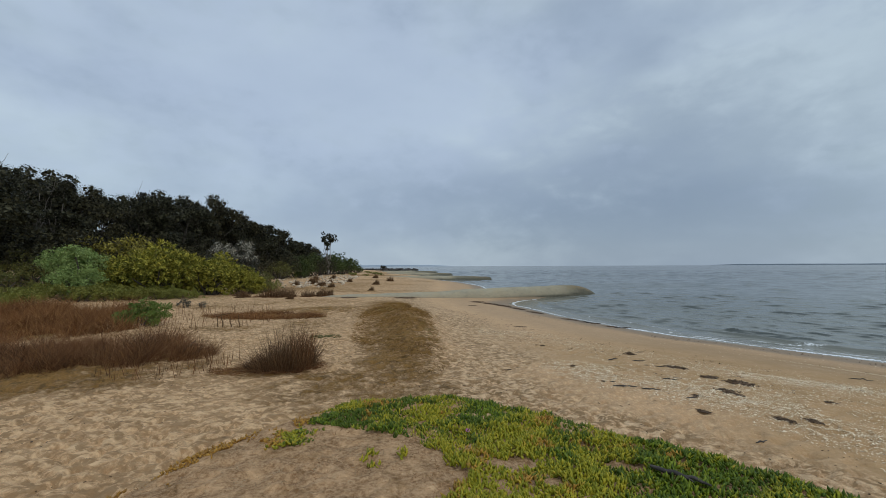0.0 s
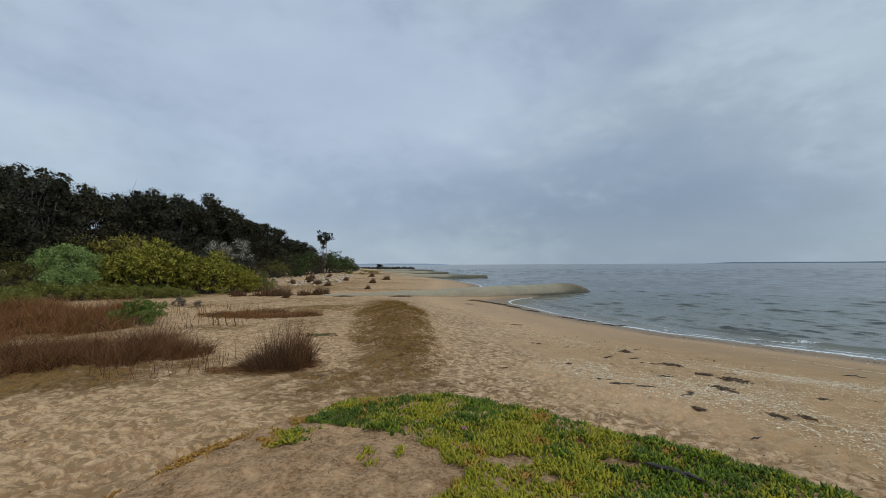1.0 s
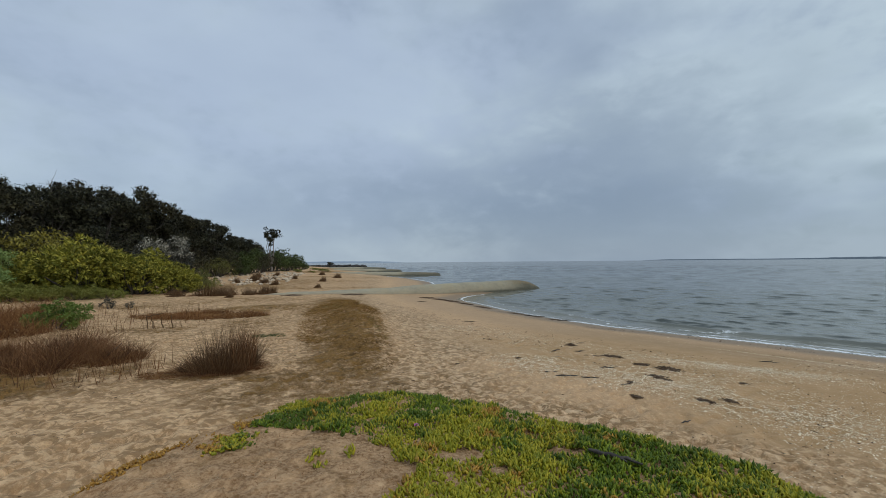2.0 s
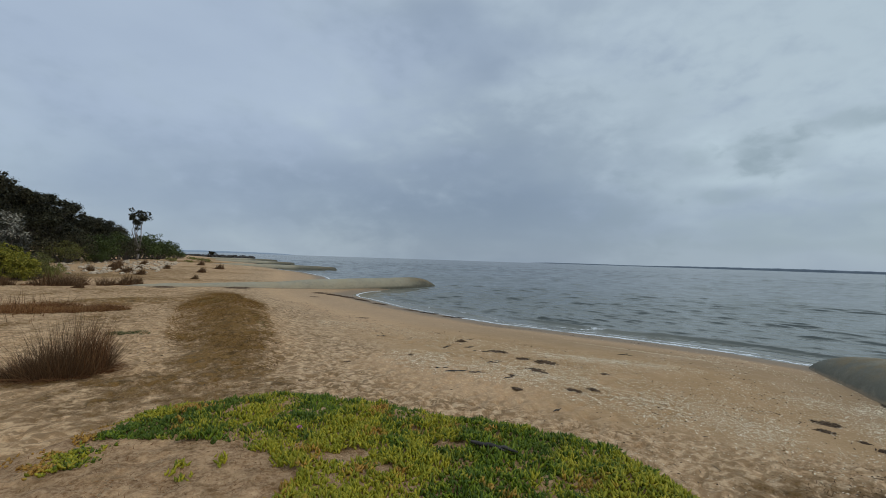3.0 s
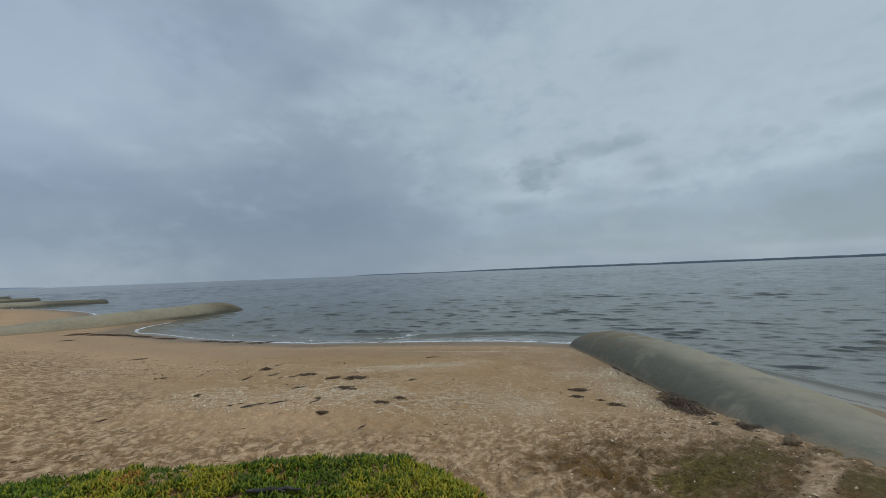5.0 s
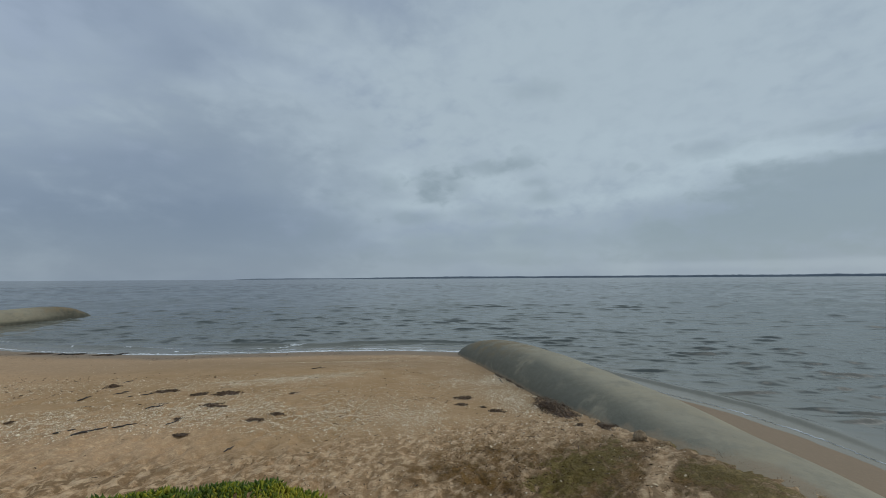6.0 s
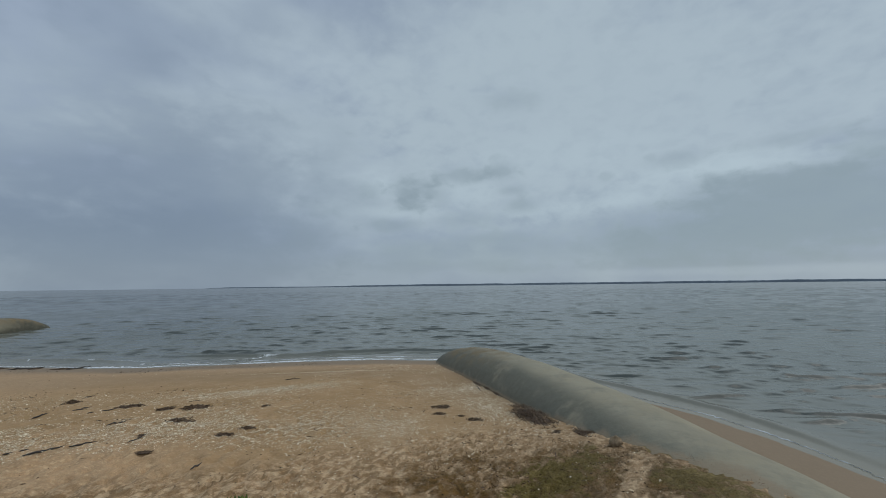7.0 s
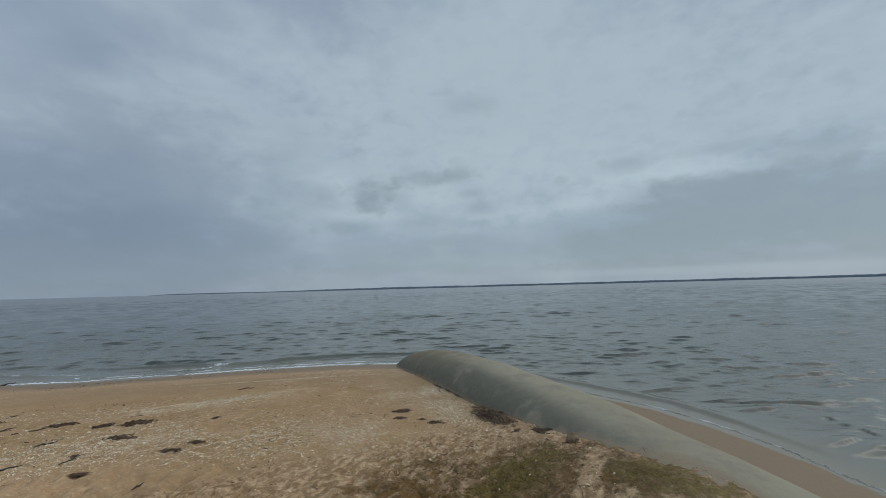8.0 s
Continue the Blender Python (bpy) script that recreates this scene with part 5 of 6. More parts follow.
copies(mid, ((-25.4, 73.5, 0, 1.25), (-26.8, 97, 60, 1.5), (-25.8, 105, 160, 1.35), (-26.2, 113, 20, 1.1), (-25.6, 122, 90, 0.75), (-23.3, 68.5, 30, 0.45), (-29, 100, 40, 1.2), (-26.5, 132, 50, 0.45)))
low = bush(27, 1.7, 1.3, 0.85, M_TRAIL, "low trailing green shrub at the edge of the sand", 12, 260, 0.12, 0.35, "trailing shrubs")
copies(low, ((-21.4, 20.8, 0, 1.0), (-20.6, 23.4, 70, 1.1), (-22.6, 19.0, 20, 1.1), (-18.6, 25.2, 140, 0.9), (-16.2, 26.2, 30, 0.7), (-14.6, 30.9, 60, 0.8), (-14.4, 33.4, 10, 0.8),
             (-23.5, 24.5, 200, 1.1), (-20.4, 26.4, 90, 1.0), (-22.0, 22.2, 150, 1.0), (-19.6, 24.4, 30, 1.0), (-17.4, 25.6, 80, 0.8), (-18.0, 27.0, 10, 0.9), (-23.4, 17.6, 60, 1.0), (-21.0, 19.2, 110, 0.8), (-15.8, 37.5, 45, 0.9)))
plant(bush(28, 0.95, 0.6, 0.85, M_FERN, "small bright green bush among brown grass", 10, 420, 0.09, 0.35), -10.1, 14.0)
wisp = bush(29, 0.3, 0.3, 0.5, M_SILVER, "small wispy grey-green seedling on the sand", 6, 120, 0.06, 0.25, "seedlings on the sand")
copies(wisp, ((-11.6, 18.7, 0, 1.0), (-11.0, 19.0, 80, 0.7)))

# ---- tussocks and reeds ----
plant(tussock(31, 0.66, 0.42, 0.90, 2300, M_DARK_REED, "dark brown spiky reed tussock on pale sand", 0.46, 0.008, 0.10, "", 220), -3.35, 8.45)
clump = tussock(32, 1.0, 0.6, 1.1, 480, M_DARK_REED, "brown reed tussock on the back beach", 0.4, 0.03, 0.15)
copies(clump, ((-11.4, 27.4, 0, 0.85), (-10.5, 27.6, 60, 0.75), (-12.9, 26.8, 10, 0.45), (-14.0, 28.6, 50, 0.45), (-9.2, 28.2, 90, 0.55)))
tuft = tussock(33, 0.46, 0.42, 0.80, 420, M_DARK_REED, "small dark rounded tussock on open sand", 0.22, 0.035, 0.1)
copies(tuft, ((-8.5, 28.8, 30, 0.9), (-8.2, 29.6, 0, 0.7), (-7.4, 57.2, 40, 1.0), (-7.6, 46.6, 0, 0.8), (-12.6, 43, 70, 0.9), (-14.6, 47, 0, 0.9), (-16.5, 52, 20, 1.0), (-12.0, 53, 0, 0.8),
              (-6.3, 36, 0, 0.5), (-10.8, 40, 0, 0.7), (-9.6, 26.0, 10, 0.45), (-11.5, 70, 0, 1.0), (-18.5, 60, 0, 1.1), (-15.6, 44, 0, 0.8), (-13.4, 49, 0, 0.7), (-17.5, 66, 0, 1.0)))
copies(copy_thing(low, Matrix()), ((-15.0, 97, 0, 0.75), (-17.5, 104, 40, 0.7), (-16, 86, 30, 0.5), (-20, 92, 70, 0.8), (-21, 116, 0, 0.8)))


def blade_field(name, places, tall, width, mat, seed, label, splay=0.5, droop=0.25, joints=2, patch=1.1):
    """One sheet of grass that nobody could count; places: arrays of x and y."""
    rng = np.random.default_rng(seed)
    x, y = places
    n = len(x)
    base = np.stack([x, y, height(x, y) - 0.02], 1)
    way = np.stack([rng.normal(0, splay, n), rng.normal(0, splay, n), np.ones(n)], 1)
    tall = tall * np.clip(-0.1 + 2.1 * fnoise(x * patch, y * patch, seed + 7, 3), 0.15, 1.5)
    ob = new(name, join_leaves(name, [blades(base, way, tall * rng.uniform(0.35, 1.1, n), np.full(n, width), rng, droop, joints)], mat))
    return tagged(ob, label, "grass", kind="stuff")


def scatter(seed, n, cx, cy, rx, ry, turn, ragged=0.5, cut=0.5):
    """Random places inside a ragged ellipse."""
    rng = np.random.default_rng(seed)
    a, r = rng.uniform(0, 6.283, n), np.sqrt(rng.uniform(0, 1, n))
    u, v = rx * r * np.cos(a), ry * r * np.sin(a)
    c, s = math.cos(radians(turn)), math.sin(radians(turn))
    x, y = cx + u * c - v * s, cy + u * s + v * c
    keep = 0.5 * fnoise(x * 0.8, y * 0.8, seed, 2) + 0.5 * fnoise(x * 2.1, y * 2.1, seed + 3, 3) + ragged * (1 - r ** 2) > cut
    return x[keep], y[keep]


def off_path(places):
    """Leaves the little sandy path through the turf clear."""
    x, y = places
    keep = np.abs(y - 0.45 - 0.05 * np.sin(9 * x)) > 0.11
    return x[keep], y[keep]


blade_field("rust_grass", scatter(41, 32000, -14.3, 13.4, 4.6, 3.8, 14, 0.30, 0.62), 0.62, 0.014, M_RUST, 41, "bank of rust-brown dead grass", patch=1.1)
blade_field("reed_bed", scatter(42, 26000, -7.9, 8.6, 2.9, 1.6, 22, 0.36, 0.66), 0.60, 0.008, M_REED, 42, "low bed of dark brown reeds", patch=1.5)
blade_field("dry_grass", scatter(43, 30000, -1.9, 15.2, 1.35, 8.2, 9, 0.34, 0.52), 0.15, 0.008, M_THATCH, 43, "thin dry grass lying over the low rise", 1.3, 0.4)
blade_field("matted_grass", scatter(44, 9000, -7.3, 17.0, 2.4, 1.0, 8, 0.5, 0.45), 0.22, 0.012, M_RUST, 44, "matted brown grass on the back beach", 0.9)
blade_field("grass_tuft", scatter(45, 1500, -3.5, 12.15, 0.45, 0.22, 10, 0.6, 0.3), 0.09, 0.009, M_GREEN, 45, "small patch of green grass on the path", 0.9)
blade_field("litter_mound", scatter(50, 2600, -4.0, 8.15, 0.55, 0.28, 10, 0.5, 0.4), 0.10, 0.009, M_RUST, 50, "flattened heap of dead brown grass by the tussock", 1.3, 0.4)
blade_field("mossy_turf", off_path(scatter(46, 16000, 5.45, 0.5, 1.1, 1.2, -40, 0.15, 0.62)), 0.035, 0.006, M_TURF, 46, "thin brownish green turf beside the tube", 1.0, patch=3.0)
blade_field("turf_litter", off_path(scatter(53, 5200, 5.5, 1.7, 1.3, 2.1, -15, 0.3, 0.55)), 0.06, 0.010, M_DARK_REED, 53, "dark broken twigs and dead grass strewn over trodden sand", 1.5, 0.3, patch=3.0)
blade_field("fringe_grass", scatter(49, 5000, 6.35, -0.05, 1.35, 0.16, 42, 0.5, 0.45), 0.07, 0.006, M_REED, 49, "dark dead grass along the edge of the tube", 0.9, patch=3.0)
blade_field("mat_litter", scatter(51, 17000, -1.2, 3.2, 1.6, 1.4, 0, 0.4, 0.52), 0.045, 0.007, M_RUST, 51, "dead brown litter on bare sand amid the green mat", 1.5, 0.4, patch=2.5)
blade_field("straw_litter", scatter(52, 15000, -1.1, 3.1, 1.7, 1.5, 0, 0.4, 0.50), 0.045, 0.007, M_STRAW, 52, "pale straw and dead leaves on bare sand amid the mat", 1.6, 0.4, patch=3.5)
blade_field("sparse_reeds", scatter(47, 300, -5.6, 8.6, 1.3, 1.3, 20, 0.3, 0.45), 0.34, 0.013, M_REED, 47, "scattered dry reed stems in the sand", 0.22, 0.05)
blade_field("sparse_stems", scatter(48, 420, -9.0, 16.0, 3.2, 3.6, 10, 0.3, 0.5), 0.40, 0.016, M_REED, 48, "scattered dry stems on the back beach", 0.22, 0.05)

# ---- the fleshy green mat underfoot ----
def ice_plant(seed, n):
    rng = np.random.default_rng(seed)
    x, y = rng.uniform(-3.0, 3.4, n), rng.uniform(0.6, 5.9, n)
    m = mat_reach(x, y)
    patchy = fnoise(x * 1.8, y * 1.8, 701, 3)
    # bare litter on the landward side; a fringe of green along its rim
    frayed = fnoise(x * 5.5, y * 5.5, 705, 3) - 0.5
    edge = np.interp(y, [2.5, 3.0, 3.4, 3.85, 4.1, 4.4, 4.6], [-0.12, -0.18, 0.0, -0.25, -0.55, -1.0, -2.0])
    bare = step(edge - x + 0.9 * (patchy - 0.5) + 0.55 * frayed, -0.12, 0.12)
    fringe = step(m + 0.5 * frayed, 0.62, 0.42) * step(y + frayed, 4.3, 4.6) * step(x + 0.4 * frayed, -1.75, -1.55)
    bare = np.maximum(bare, bump(x, y, 0.43, 3.62, 0.26, 0.12) * (1.1 + 1.2 * frayed))
    bare = np.maximum(bare, bump(x, y, 1.35, 3.55, 0.25, 0.09, -30) * (0.7 + 1.2 * frayed))
    green = (m > -0.06) & (x + 0.5 * frayed > -1.7) & (bare * (1 - fringe) < 0.5) & (patchy + 0.5 * frayed > 0.23 + 0.16 * bare)
    islet = bump(x, y, -1.62, 4.15, 0.32, 0.24) * 1.1 + 1.2 * frayed > 0.62
    sprig = (patchy + frayed > 0.98) & (m > 0)
    rim = (m > -0.05) & (m + 0.5 * frayed < 0.30) & (x < -0.9) & (y < 4.4) & (patchy + 0.9 * frayed + 0.25 * rng.uniform(-1, 1, n) > 0.74)
    keep = (green | islet | sprig | rim) & (m > -0.1) & (y > 1.5 - 0.12 * x + 1.6 * frayed + 0.8 * (patchy - 0.5)) & (np.hypot(x - 0.2, y) > 0.6)
    x, y = x[keep], y[keep]
    k = len(x)
    cushion = 0.085 * fnoise(x * 3.1, y * 3.1, 711, 3) + 0.05 * vnoise(x * 9, y * 9, 715) - 0.03 + rng.uniform(-0.02, 0.008, k)
    base = np.stack([x, y, height(x, y) - 0.035 + cushion * 1.1], 1)
    flat = np.interp(x, [-1.7, -1.1], [1.1, 0.5])
    way = unit(np.stack([rng.normal(0, 1, k) * flat, rng.normal(0, 1, k) * flat, np.ones(k)], 1))
    side = unit(np.cross(way, rng.normal(size=(k, 3))))
    other = np.cross(way, side)
    length, girth = 0.054 * rng.uniform(0.5, 1.35, k) * np.interp(x, [-1.7, -1.1], [0.6, 1.0]), 0.0112 * rng.uniform(0.75, 1.25, k)
    rows = []
    for f, w in ((0, 0.8), (0.55, 1.0)):
        for a in (0, 2.094, 4.189):
            rows.append(base + way * (length * f)[:, None] + (side * math.cos(a) + other * math.sin(a)) * (girth * w)[:, None])
    rows.append(base + way * length[:, None] + side * (length * 0.12)[:, None])
    co = np.stack(rows, 1).reshape(-1, 3)
    start = (np.arange(k) * 7)[:, None]
    tris = [(0, 1, 4), (0, 4, 3), (1, 2, 5), (1, 5, 4), (2, 0, 3), (2, 3, 5), (3, 4, 6), (4, 5, 6), (5, 3, 6)]
    polys = np.concatenate([start + np.array([t]) for t in tris], 0)
    me = array_mesh("ice_plant", co, polys, M_ICE, True)
    return tagged(new("ice_plant", me), "dense green and yellow mat of fleshy ice plant leaves", "ground cover", kind="stuff")


ice_plant(71, 100000)


def flower(x, y):
    bm = bmesh.new()
    for k in range(14):
        a = k * 6.283 / 14
        c, s = math.cos(a), math.sin(a)
        v = [bm.verts.new((c * r - s * w, s * r + c * w, z)) for r, w, z in ((0.004, 0, 0.0), (0.016, 0.0035, 0.006), (0.026, 0, 0.007), (0.016, -0.0035, 0.006))]
        bm.faces.new(v)
    me = bpy.data.meshes.new("corolla")
    bm.to_mesh(me)
    me.materials.append(M_PETAL)
    top = thing("flower", pose(x, y, ground_z(x, y) + 0.075, 20, 0, 0), "single magenta ice plant flower among green leaves", "flower")
    part("corolla", me, top)
    heart = limbs_mesh("heart", [(np.array([(0, 0, 0.0), (0, 0, 0.004), (0, 0, 0.008)]), [0.005, 0.005, 0.001])], M_STRAW, 8)
    part("heart", heart, top, "pale yellow flower centre")


flower(0.12, 4.16)


# ---- seaweed, driftwood, shells ----
def weed(seed, long, wide, high, n=60, strap=0.034):
    """A dried heap of seaweed: a ragged low mat with straps lying over it."""
    rng = np.random.default_rng(seed)
    a, r = rng.uniform(0, 6.283, n), np.sqrt(rng.uniform(0, 1, n))
    paths = []
    for k in range(n):
        p = np.array([long * 0.5 * r[k] * math.cos(a[k]), wide * 0.5 * r[k] * math.sin(a[k]), high * (1 - r[k] ** 2) * rng.uniform(0.2, 0.9)])
        d = np.array([rng.normal(0, 1), rng.normal(0, 0.35), rng.normal(0, 0.10)])
        q = p + d / np.linalg.norm(d) * rng.uniform(0.1, 0.34) * long * 0.6
        q[2] = max(0.0, q[2] * 0.5)
        thick = rng.uniform(0.3, 1.0) * strap * (long + wide) * 0.5
        paths.append((bent(rng, p, q, 0.04 * long, 5), thick * np.array([0.5, 1.0, 0.9, 0.7, 0.2])))
    # lumpy mat under the straps, a ring grid with a torn rim
    rings, around = 13, 64
    f, t = np.meshgrid(np.linspace(0, 1, rings), np.linspace(0, 6.283, around, endpoint=False), indexing="ij")
    rim = 0.16 + 1.1 * fnoise(3.4 * np.cos(t) + seed, 3.4 * np.sin(t), seed, 5)
    u, v = 0.5 * long * f * rim * np.cos(t), 0.5 * wide * f * rim * np.sin(t)
    z = high * (1 - f ** 1.6) * (0.02 + 1.15 * fnoise(u * 16 / long + 5, v * 18 / wide, seed + 3, 5)) - 0.05 * high
    mat = grid_mesh("mat", np.stack([u, v, z], -1).reshape(-1, 3), rings, around, True, M_WEED)
    straps = limbs_mesh("straps", paths, M_WEED, 4)
    bm = bmesh.new()
    bm.from_mesh(mat), bm.from_mesh(straps)
    me = bpy.data.meshes.new("seaweed")
    bm.to_mesh(me)
    bm.free()
    me.materials.append(M_WEED)
    bpy.data.meshes.remove(mat), bpy.data.meshes.remove(straps)
    return me


WEED = (  # x, y, length, width, height, turn
    (4.67, 10.88, 0.30, 0.24, 0.12, 0), (4.95, 9.3, 0.55, 0.28, 0.08, -35), (5.16, 8.43, 0.36, 0.2, 0.07, -40), (5.45, 7.99, 0.50, 0.28, 0.10, -45),
    (4.71, 7.25, 0.48, 0.26, 0.09, -50), (5.02, 5.99, 0.28, 0.16, 0.06, -50), (4.63, 6.0, 0.34, 0.16, 0.05, -60), (7.96, 4.1, 0.42, 0.26, 0.08, -60),
    (7.51, 3.89, 0.26, 0.16, 0.06, -60), (7.4, 3.13, 0.32, 0.16, 0.07, -65), (7.55, 3.47, 0.18, 0.10, 0.04, -60), (7.75, 2.12, 1.75, 0.50, 0.20, 222), (10.26, 4.04, 0.5, 0.2, 0.07, 220), (2.85, 16.3, 0.6, 0.16, 0.05, 0),
    (1.65, 26.0, 0.7, 0.3, 0.06, 0), (2.2, 29.4, 1.5, 0.40, 0.14, 10), (3.0, 28.6, 1.6, 0.40, 0.14, -40), (3.75, 27.6, 1.7, 0.42, 0.14, -50),
    (4.45, 26.0, 1.6, 0.38, 0.13, -60), (5.1, 24.0, 1.4, 0.34, 0.11, -55), (6.2, 21.0, 1.1, 0.30, 0.09, -50), (7.3, 18.7, 0.9, 0.26, 0.08, -30),
    (-2.9, 29.2, 2.0, 0.6, 0.16, 20), (-6.5, 28.0, 1.4, 0.5, 0.14, 10), (5.3, 44, 2.2, 0.5, 0.15, 20), (7.05, 1.15, 0.3, 0.2, 0.05, 30), (6.95, 1.6, 0.24, 0.12, 0.04, 0),
    (9.36, 3.09, 0.7, 0.16, 0.05, 222), (9.8, 3.6, 0.6, 0.14, 0.05, 222), (10.6, 4.45, 0.7, 0.14, 0.05, 224), (7.0, 1.25, 0.5, 0.16, 0.05, 225), (2.65, 9.1, 0.14, 0.08, 0.04, 0), (1.2, 8.6, 0.16, 0.07, 0.03, 10), (3.67, 6.26, 0.26, 0.12, 0.03, -50), (6.9, 19.6, 0.5, 0.2, 0.06, 10),
    (4.4, 8.2, 0.34, 0.10, 0.03, -50), (4.05, 7.0, 0.24, 0.1, 0.03, -40), (5.8, 8.6, 0.22, 0.1, 0.03, -40), (3.6, 9.2, 0.2, 0.08, 0.03, -40), (6.1, 6.9, 0.2, 0.1, 0.03, -30),
)
weed_forms = [weed(80 + k, 1.0, 0.55, 0.22) for k in range(5)]
weed_drift = weed(88, 1.0, 0.55, 0.22, 230, 0.011)
for k, (x, y, l, w, h, turn) in enumerate(WEED):
    ob = thing("seaweed_clump", pose(x, y, ground_z(x, y), 0, 0, turn) @ Matrix.Diagonal((l, w / 0.55, 0.75 * h / 0.22, 1)),
               "dark dried seaweed heap on the sand" if h < 0.1 else "thick dark brown seaweed heap lying on sand", "seaweed", "seaweed along the beach", mesh=weed_drift if l > 1.0 else weed_forms[k % 5])


def stick(x, y, turn, long, thick, seed, label="dark crooked driftwood stick on the sand", lift=0.0, tilt=0.0):
    rng = np.random.default_rng(seed)
    top = thing("driftwood_stick", pose(x, y, ground_z(x, y) + thick * 0.7 + lift, 0, -tilt, turn), label, "driftwood", "driftwood on the beach")
    main = bent(rng, (-long / 2, 0, 0), (long / 2, 0, 0), long * 0.022, 8)
    part("stem", limbs_mesh("stem", [(main, thick * np.array([0.6, 0.9, 1, 1, 0.9, 0.8, 0.6, 0.3]))], M_STICK, 6), top)
    k = main[4]
    part("twig", limbs_mesh("twig", [(bent(rng, k, k + np.array([long * 0.18, long * rng.choice((-0.13, 0.13)), long * 0.02]), long * 0.01, 4), thick * np.array([0.6, 0.5, 0.4, 0.15]))], M_STICK, 5), top)


stick(1.66, 3.30, -46, 0.42, 0.019, 91, "dark broken branch lying on the green mat", 0.06)
for k, (x, y, turn, long, thick) in enumerate(((3.08, 7.5, -5, 0.42, 0.016), (4.42, 9.96, 12, 0.45, 0.012), (4.55, 9.4, -20, 0.42, 0.014), (5.05, 11.3, 10, 0.4, 0.012), (3.9, 10.05, 28, 0.32, 0.014), (4.25, 8.14, 0, 0.36, 0.012), (3.45, 7.35, -20, 0.3, 0.012), (3.75, 5.25, 20, 0.2, 0.009), (8.6, 8.9, -30, 0.4, 0.01), (2.9, 7.8, -15, 0.25, 0.012),
                                               (6.8, 19.9, -30, 1.0, 0.03), (7.7, 18.4, 10, 0.8, 0.03), (3.9, 6.9, 20, 0.3, 0.008), (2.6, 11.8, 0, 0.3, 0.012), (10.1, 4.2, 215, 0.5, 0.014))):
    stick(x, y, turn, long, thick, 100 + k)


def stump(x, y):
    rng = np.random.default_rng(131)
    top = thing("stump", pose(x, y, ground_z(x, y) - 0.02), "small weathered brown stump caught beside the tube", "stump")
    part("core", limbs_mesh("core", [(bent(rng, (0, 0, 0), (0.03, 0.01, 0.115), 0.008, 6), [0.075, 0.085, 0.088, 0.080, 0.060, 0.018])], M_STUMP, 11), top)
    for a in (0.3, 2.0, 4.1):
        part("root", limbs_mesh("root", [(bent(rng, (0, 0, 0.03), (0.12 * math.cos(a), 0.12 * math.sin(a), 0.0), 0.01, 4), [0.03, 0.022, 0.018, 0.006])], M_STUMP, 6), top)


stump(6.42, 0.72)


def bent_stalks(x, y, turn):
    rng = np.random.default_rng(141)
    top = thing("dead_stalks", at(x, y, turn), "broken dead reed stalks bent into a low frame", "dead stalks")
    for k, (u, h) in enumerate(((-0.36, 0.42), (-0.22, 0.36), (0.05, 0.34), (0.3, 0.40))):
        part("stalk", limbs_mesh("stalk", [(bent(rng, (u, 0, -0.04), (u - 0.06, 0.02, h), 0.015, 5), [0.019, 0.018, 0.016, 0.014, 0.009])], M_DARK_REED, 5), top)
    part("bent_stalk", limbs_mesh("bent_stalk", [(bent(rng, (-0.42, 0.02, 0.36), (0.05, 0.0, 0.46), 0.015, 5), [0.019, 0.019, 0.017, 0.016, 0.012])], M_DARK_REED, 5), top)


bent_stalks(-7.15, 13.95, 10)
stick(-5.75, 9.35, 65, 0.5, 0.02, 151, "dark curved branch standing by the reeds", 0.12, 35)


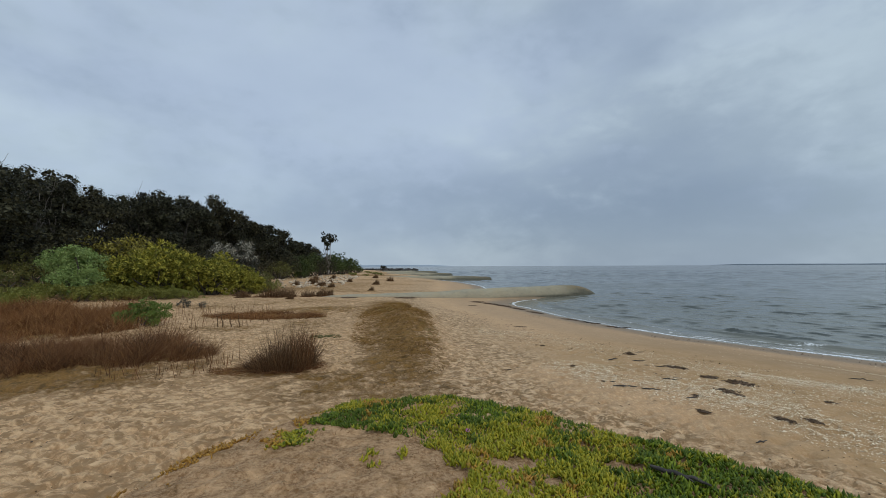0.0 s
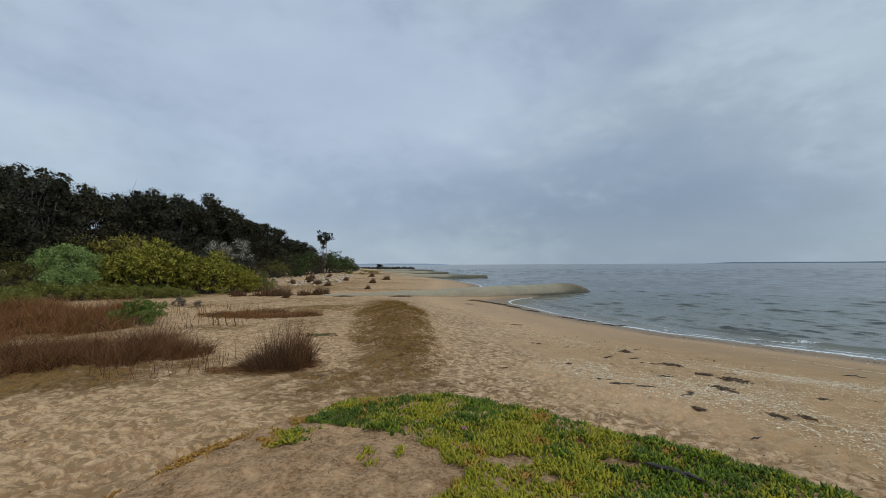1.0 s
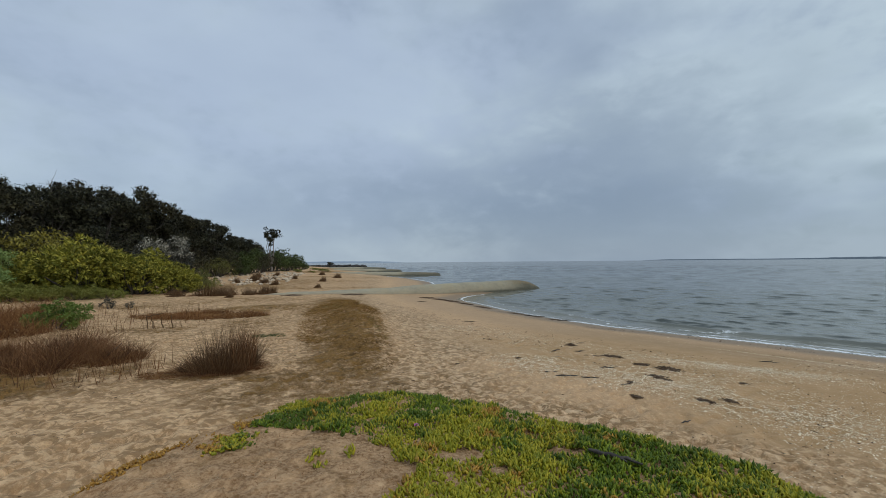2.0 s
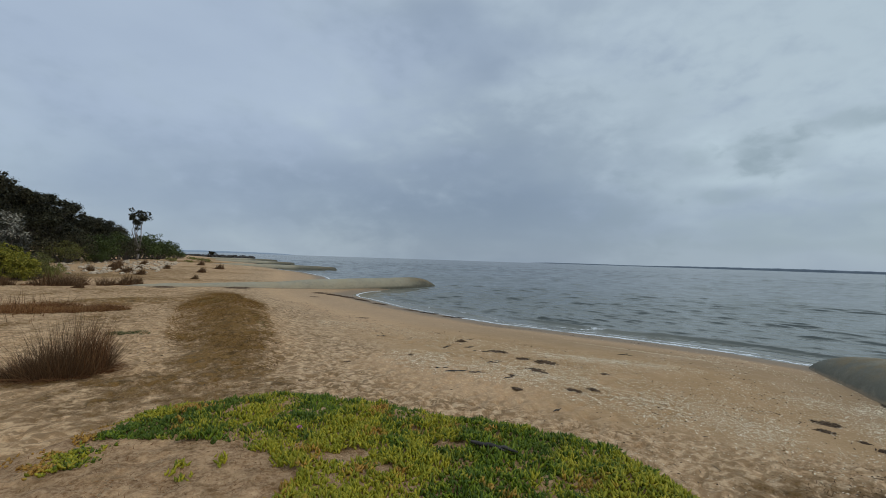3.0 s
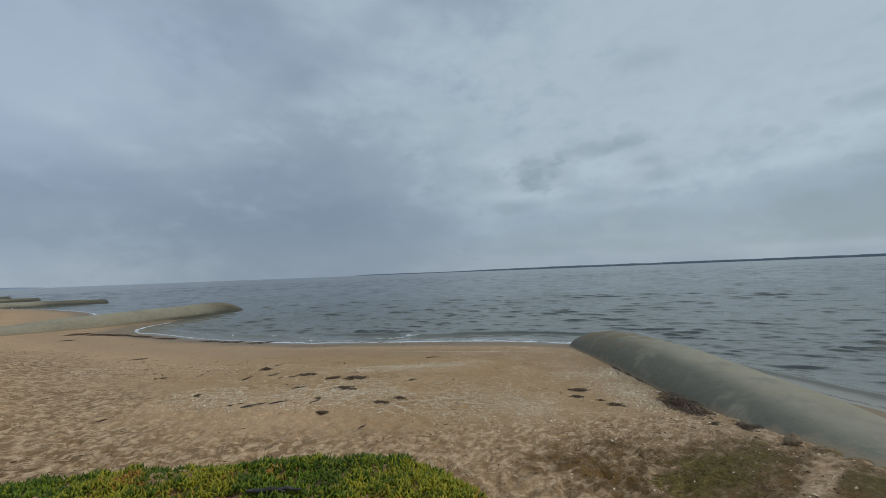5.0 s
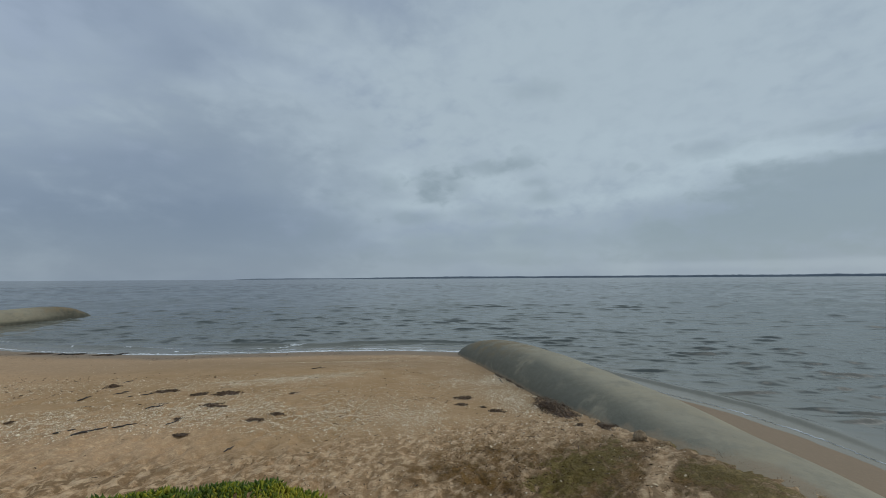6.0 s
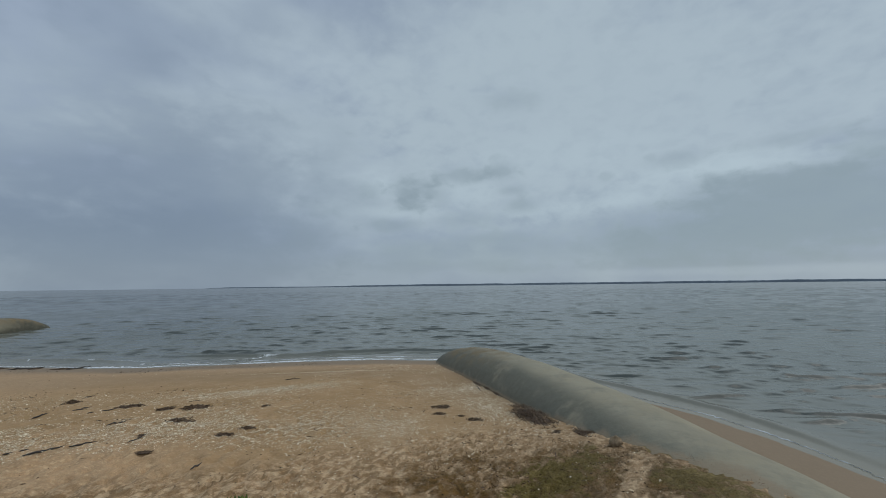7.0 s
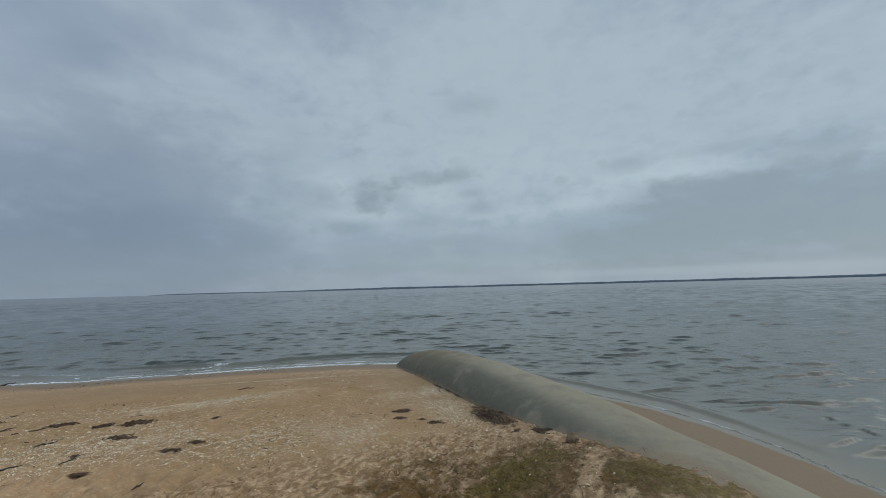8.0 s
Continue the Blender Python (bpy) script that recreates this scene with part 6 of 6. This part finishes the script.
def shells(seed, n):
    """Broken shell: small shallow dishes lying at random tilts."""
    rng = np.random.default_rng(seed)
    x, y = rng.uniform(1.0, 13.0, n), rng.uniform(0.2, 15.0, n)
    d = shore_distance(x, y)
    heap = blobs(x, y, ((4.5, 7.1, 1.3, 0.8, -40, 0.9), (7.0, 8.3, 1.5, 0.28, -32, 0.9), (3.1, 8.4, 1.2, 0.8, -50, 0.7), (6.4, 4.1, 0.9, 0.6, -40, 0.55), (9.8, 4.5, 0.9, 0.6, -40, 0.6),
                        (5.5, 5.4, 1.6, 0.9, -40, 0.5), (8.4, 3.2, 1.2, 0.5, 40, 0.6)))
    odds = (1 - 0.9 * bump(x, y, 4.6, 1.0, 2.2, 2.4)) * (0.11 + 1.1 * heap) * step(fnoise(x * 1.4, y * 1.4, 95, 3), 0.22, 0.55)
    line = blobs(x, y, ((10.0, 9.0, 1.9, 0.06, -55, 1.0), (6.8, 8.65, 1.3, 0.10, -39, 1.0)))
    odds = np.maximum(odds * (1 - 0.95 * step(y - 0.2 * x, 5.8, 7.4) * step(d, 6.4, 5.2)), line)
    odds = odds * (0.35 + 0.65 * step(np.hypot(x, y), 5.4, 7.2))
    keep = (d > 1.6) & (d < np.where(heap > 0.15, 11, 8.2)) & (rng.uniform(0, 1, n) < odds) & (mat_reach(x, y) < -0.5)
    x, y = x[keep], y[keep]
    k = len(x)
    c = np.stack([x, y, height(x, y) + 0.006], 1)
    up = unit(np.stack([rng.normal(0, 0.4, k), rng.normal(0, 0.4, k), np.ones(k)], 1))
    u = unit(np.cross(up, rng.normal(size=(k, 3))))
    v = np.cross(up, u)
    size = 0.0064 * rng.lognormal(0, 0.40, k)
    rows = [c + up * (size * 0.45)[:, None]]
    for j in range(4):
        a = j * 1.5708
        rows.append(c + (u * math.cos(a) * 1.25 + v * math.sin(a)) * size[:, None])
    co = np.stack(rows, 1).reshape(-1, 3)
    start = (np.arange(k) * 5)[:, None]
    polys = np.concatenate([start + np.array([[0, 1 + j, 1 + (j + 1) % 4]]) for j in range(4)], 0)
    tagged(new("shell_litter", array_mesh("shell_litter", co, polys, M_SHELL, True)), "scattered white broken shells on the sand", "shells", kind="stuff")


shells(161, 560000)


# ---- pale rocks strewn below the wood ----
def rock_mesh(seed):
    rng = np.random.default_rng(seed)
    bm = bmesh.new()
    bmesh.ops.create_icosphere(bm, subdivisions=1, radius=0.5)
    for v in bm.verts:
        v.co *= rng.uniform(0.75, 1.2)
        v.co.z *= 0.62
    me = bpy.data.meshes.new("rock")
    bm.to_mesh(me)
    bm.free()
    me.materials.append(M_ROCK)
    return me


rock_forms = [rock_mesh(170 + k) for k in range(6)]
strewn = random.Random(17)
for k in range(300):
    y = strewn.uniform(39, 84)
    x = -10.0 - 0.15 * (y - 39) - abs(strewn.gauss(0, 1)) * (5.0 + 0.06 * (y - 39))
    if x < -27:
        continue
    size = strewn.uniform(0.18, 0.6)
    thing("rock", pose(x, y, ground_z(x, y) + 0.08 * size, 0, 0, strewn.uniform(0, 360)) @ Matrix.Diagonal((size, size, size, 1)),
          "pale angular rock strewn on the sand", "rock", "pale rocks below the wood", mesh=rock_forms[k % 6])
far_bush = bush(61, 1.9, 1.6, 2.6, M_TREE_WARM, "dark shrub standing on the far rock wall", 9, 200, 0.4, 0.5)
far_bush.matrix_basis = pose(-37.5, 259.5, 0.9, 0, 0, 0)


# ---- small dark bits along the tide lines and over the trodden sand ----
def debris(seed, n):
    rng = np.random.default_rng(seed)
    x, y = rng.uniform(-6.0, 12.0, n), rng.uniform(0.3, 22.0, n)
    d = shore_distance(x, y)
    odds = 0.16 + 0.5 * np.exp(-((d - 5.6) / 0.8) ** 2) + 0.5 * np.exp(-((d - 7.4) / 0.6) ** 2) + 0.4 * np.exp(-((d - 1.0) / 0.4) ** 2)
    odds *= step(fnoise(x * 0.8, y * 0.8, 801, 3), 0.35, 0.65) * (1 - 0.9 * step(y - 0.2 * x, 5.8, 7.4) * step(d, 6.0, 4.8) * step(d, 1.6, 2.4))
    odds = np.maximum(odds, 0.9 * bump(x, y, 5.6, 1.0, 1.2, 0.9, -20) * step(fnoise(x * 3, y * 3, 805, 2), 0.4, 0.6))
    keep = (d > 0.4) & (rng.uniform(0, 1, n) < odds) & (mat_reach(x, y) < -0.3)
    x, y = x[keep], y[keep]
    k = len(x)
    base = np.stack([x, y, height(x, y) + 0.006], 1)
    a = rng.uniform(0, 6.283, k)
    way = unit(np.stack([np.cos(a), np.sin(a), rng.normal(0.08, 0.1, k)], 1))
    side = unit(np.cross(way, np.array([0, 0, 1.0])))
    up = np.cross(side, way)
    length, girth = 0.022 * rng.lognormal(0, 0.6, k), 0.006 * rng.lognormal(0, 0.35, k)
    rows = []
    for f, w in ((-0.5, 0.5), (0.0, 1.0), (0.5, 0.3)):
        for q in (0, 2.094, 4.189):
            rows.append(base + way * (length * f)[:, None] + (side * math.cos(q) + up * math.sin(q)) * (girth * w)[:, None])
    co = np.stack(rows, 1).reshape(-1, 3)
    start = (np.arange(k) * 9)[:, None]
    quads = [(3 * i + j, 3 * i + (j + 1) % 3, 3 * i + 3 + (j + 1) % 3, 3 * i + 3 + j) for i in range(2) for j in range(3)]
    polys = np.concatenate([start + np.array([q]) for q in quads], 0)
    tagged(new("tide_litter", array_mesh("tide_litter", co, polys, M_WEED)), "small dark bits of weed and twig on the sand", "beach litter", kind="stuff")


debris(181, 42000)
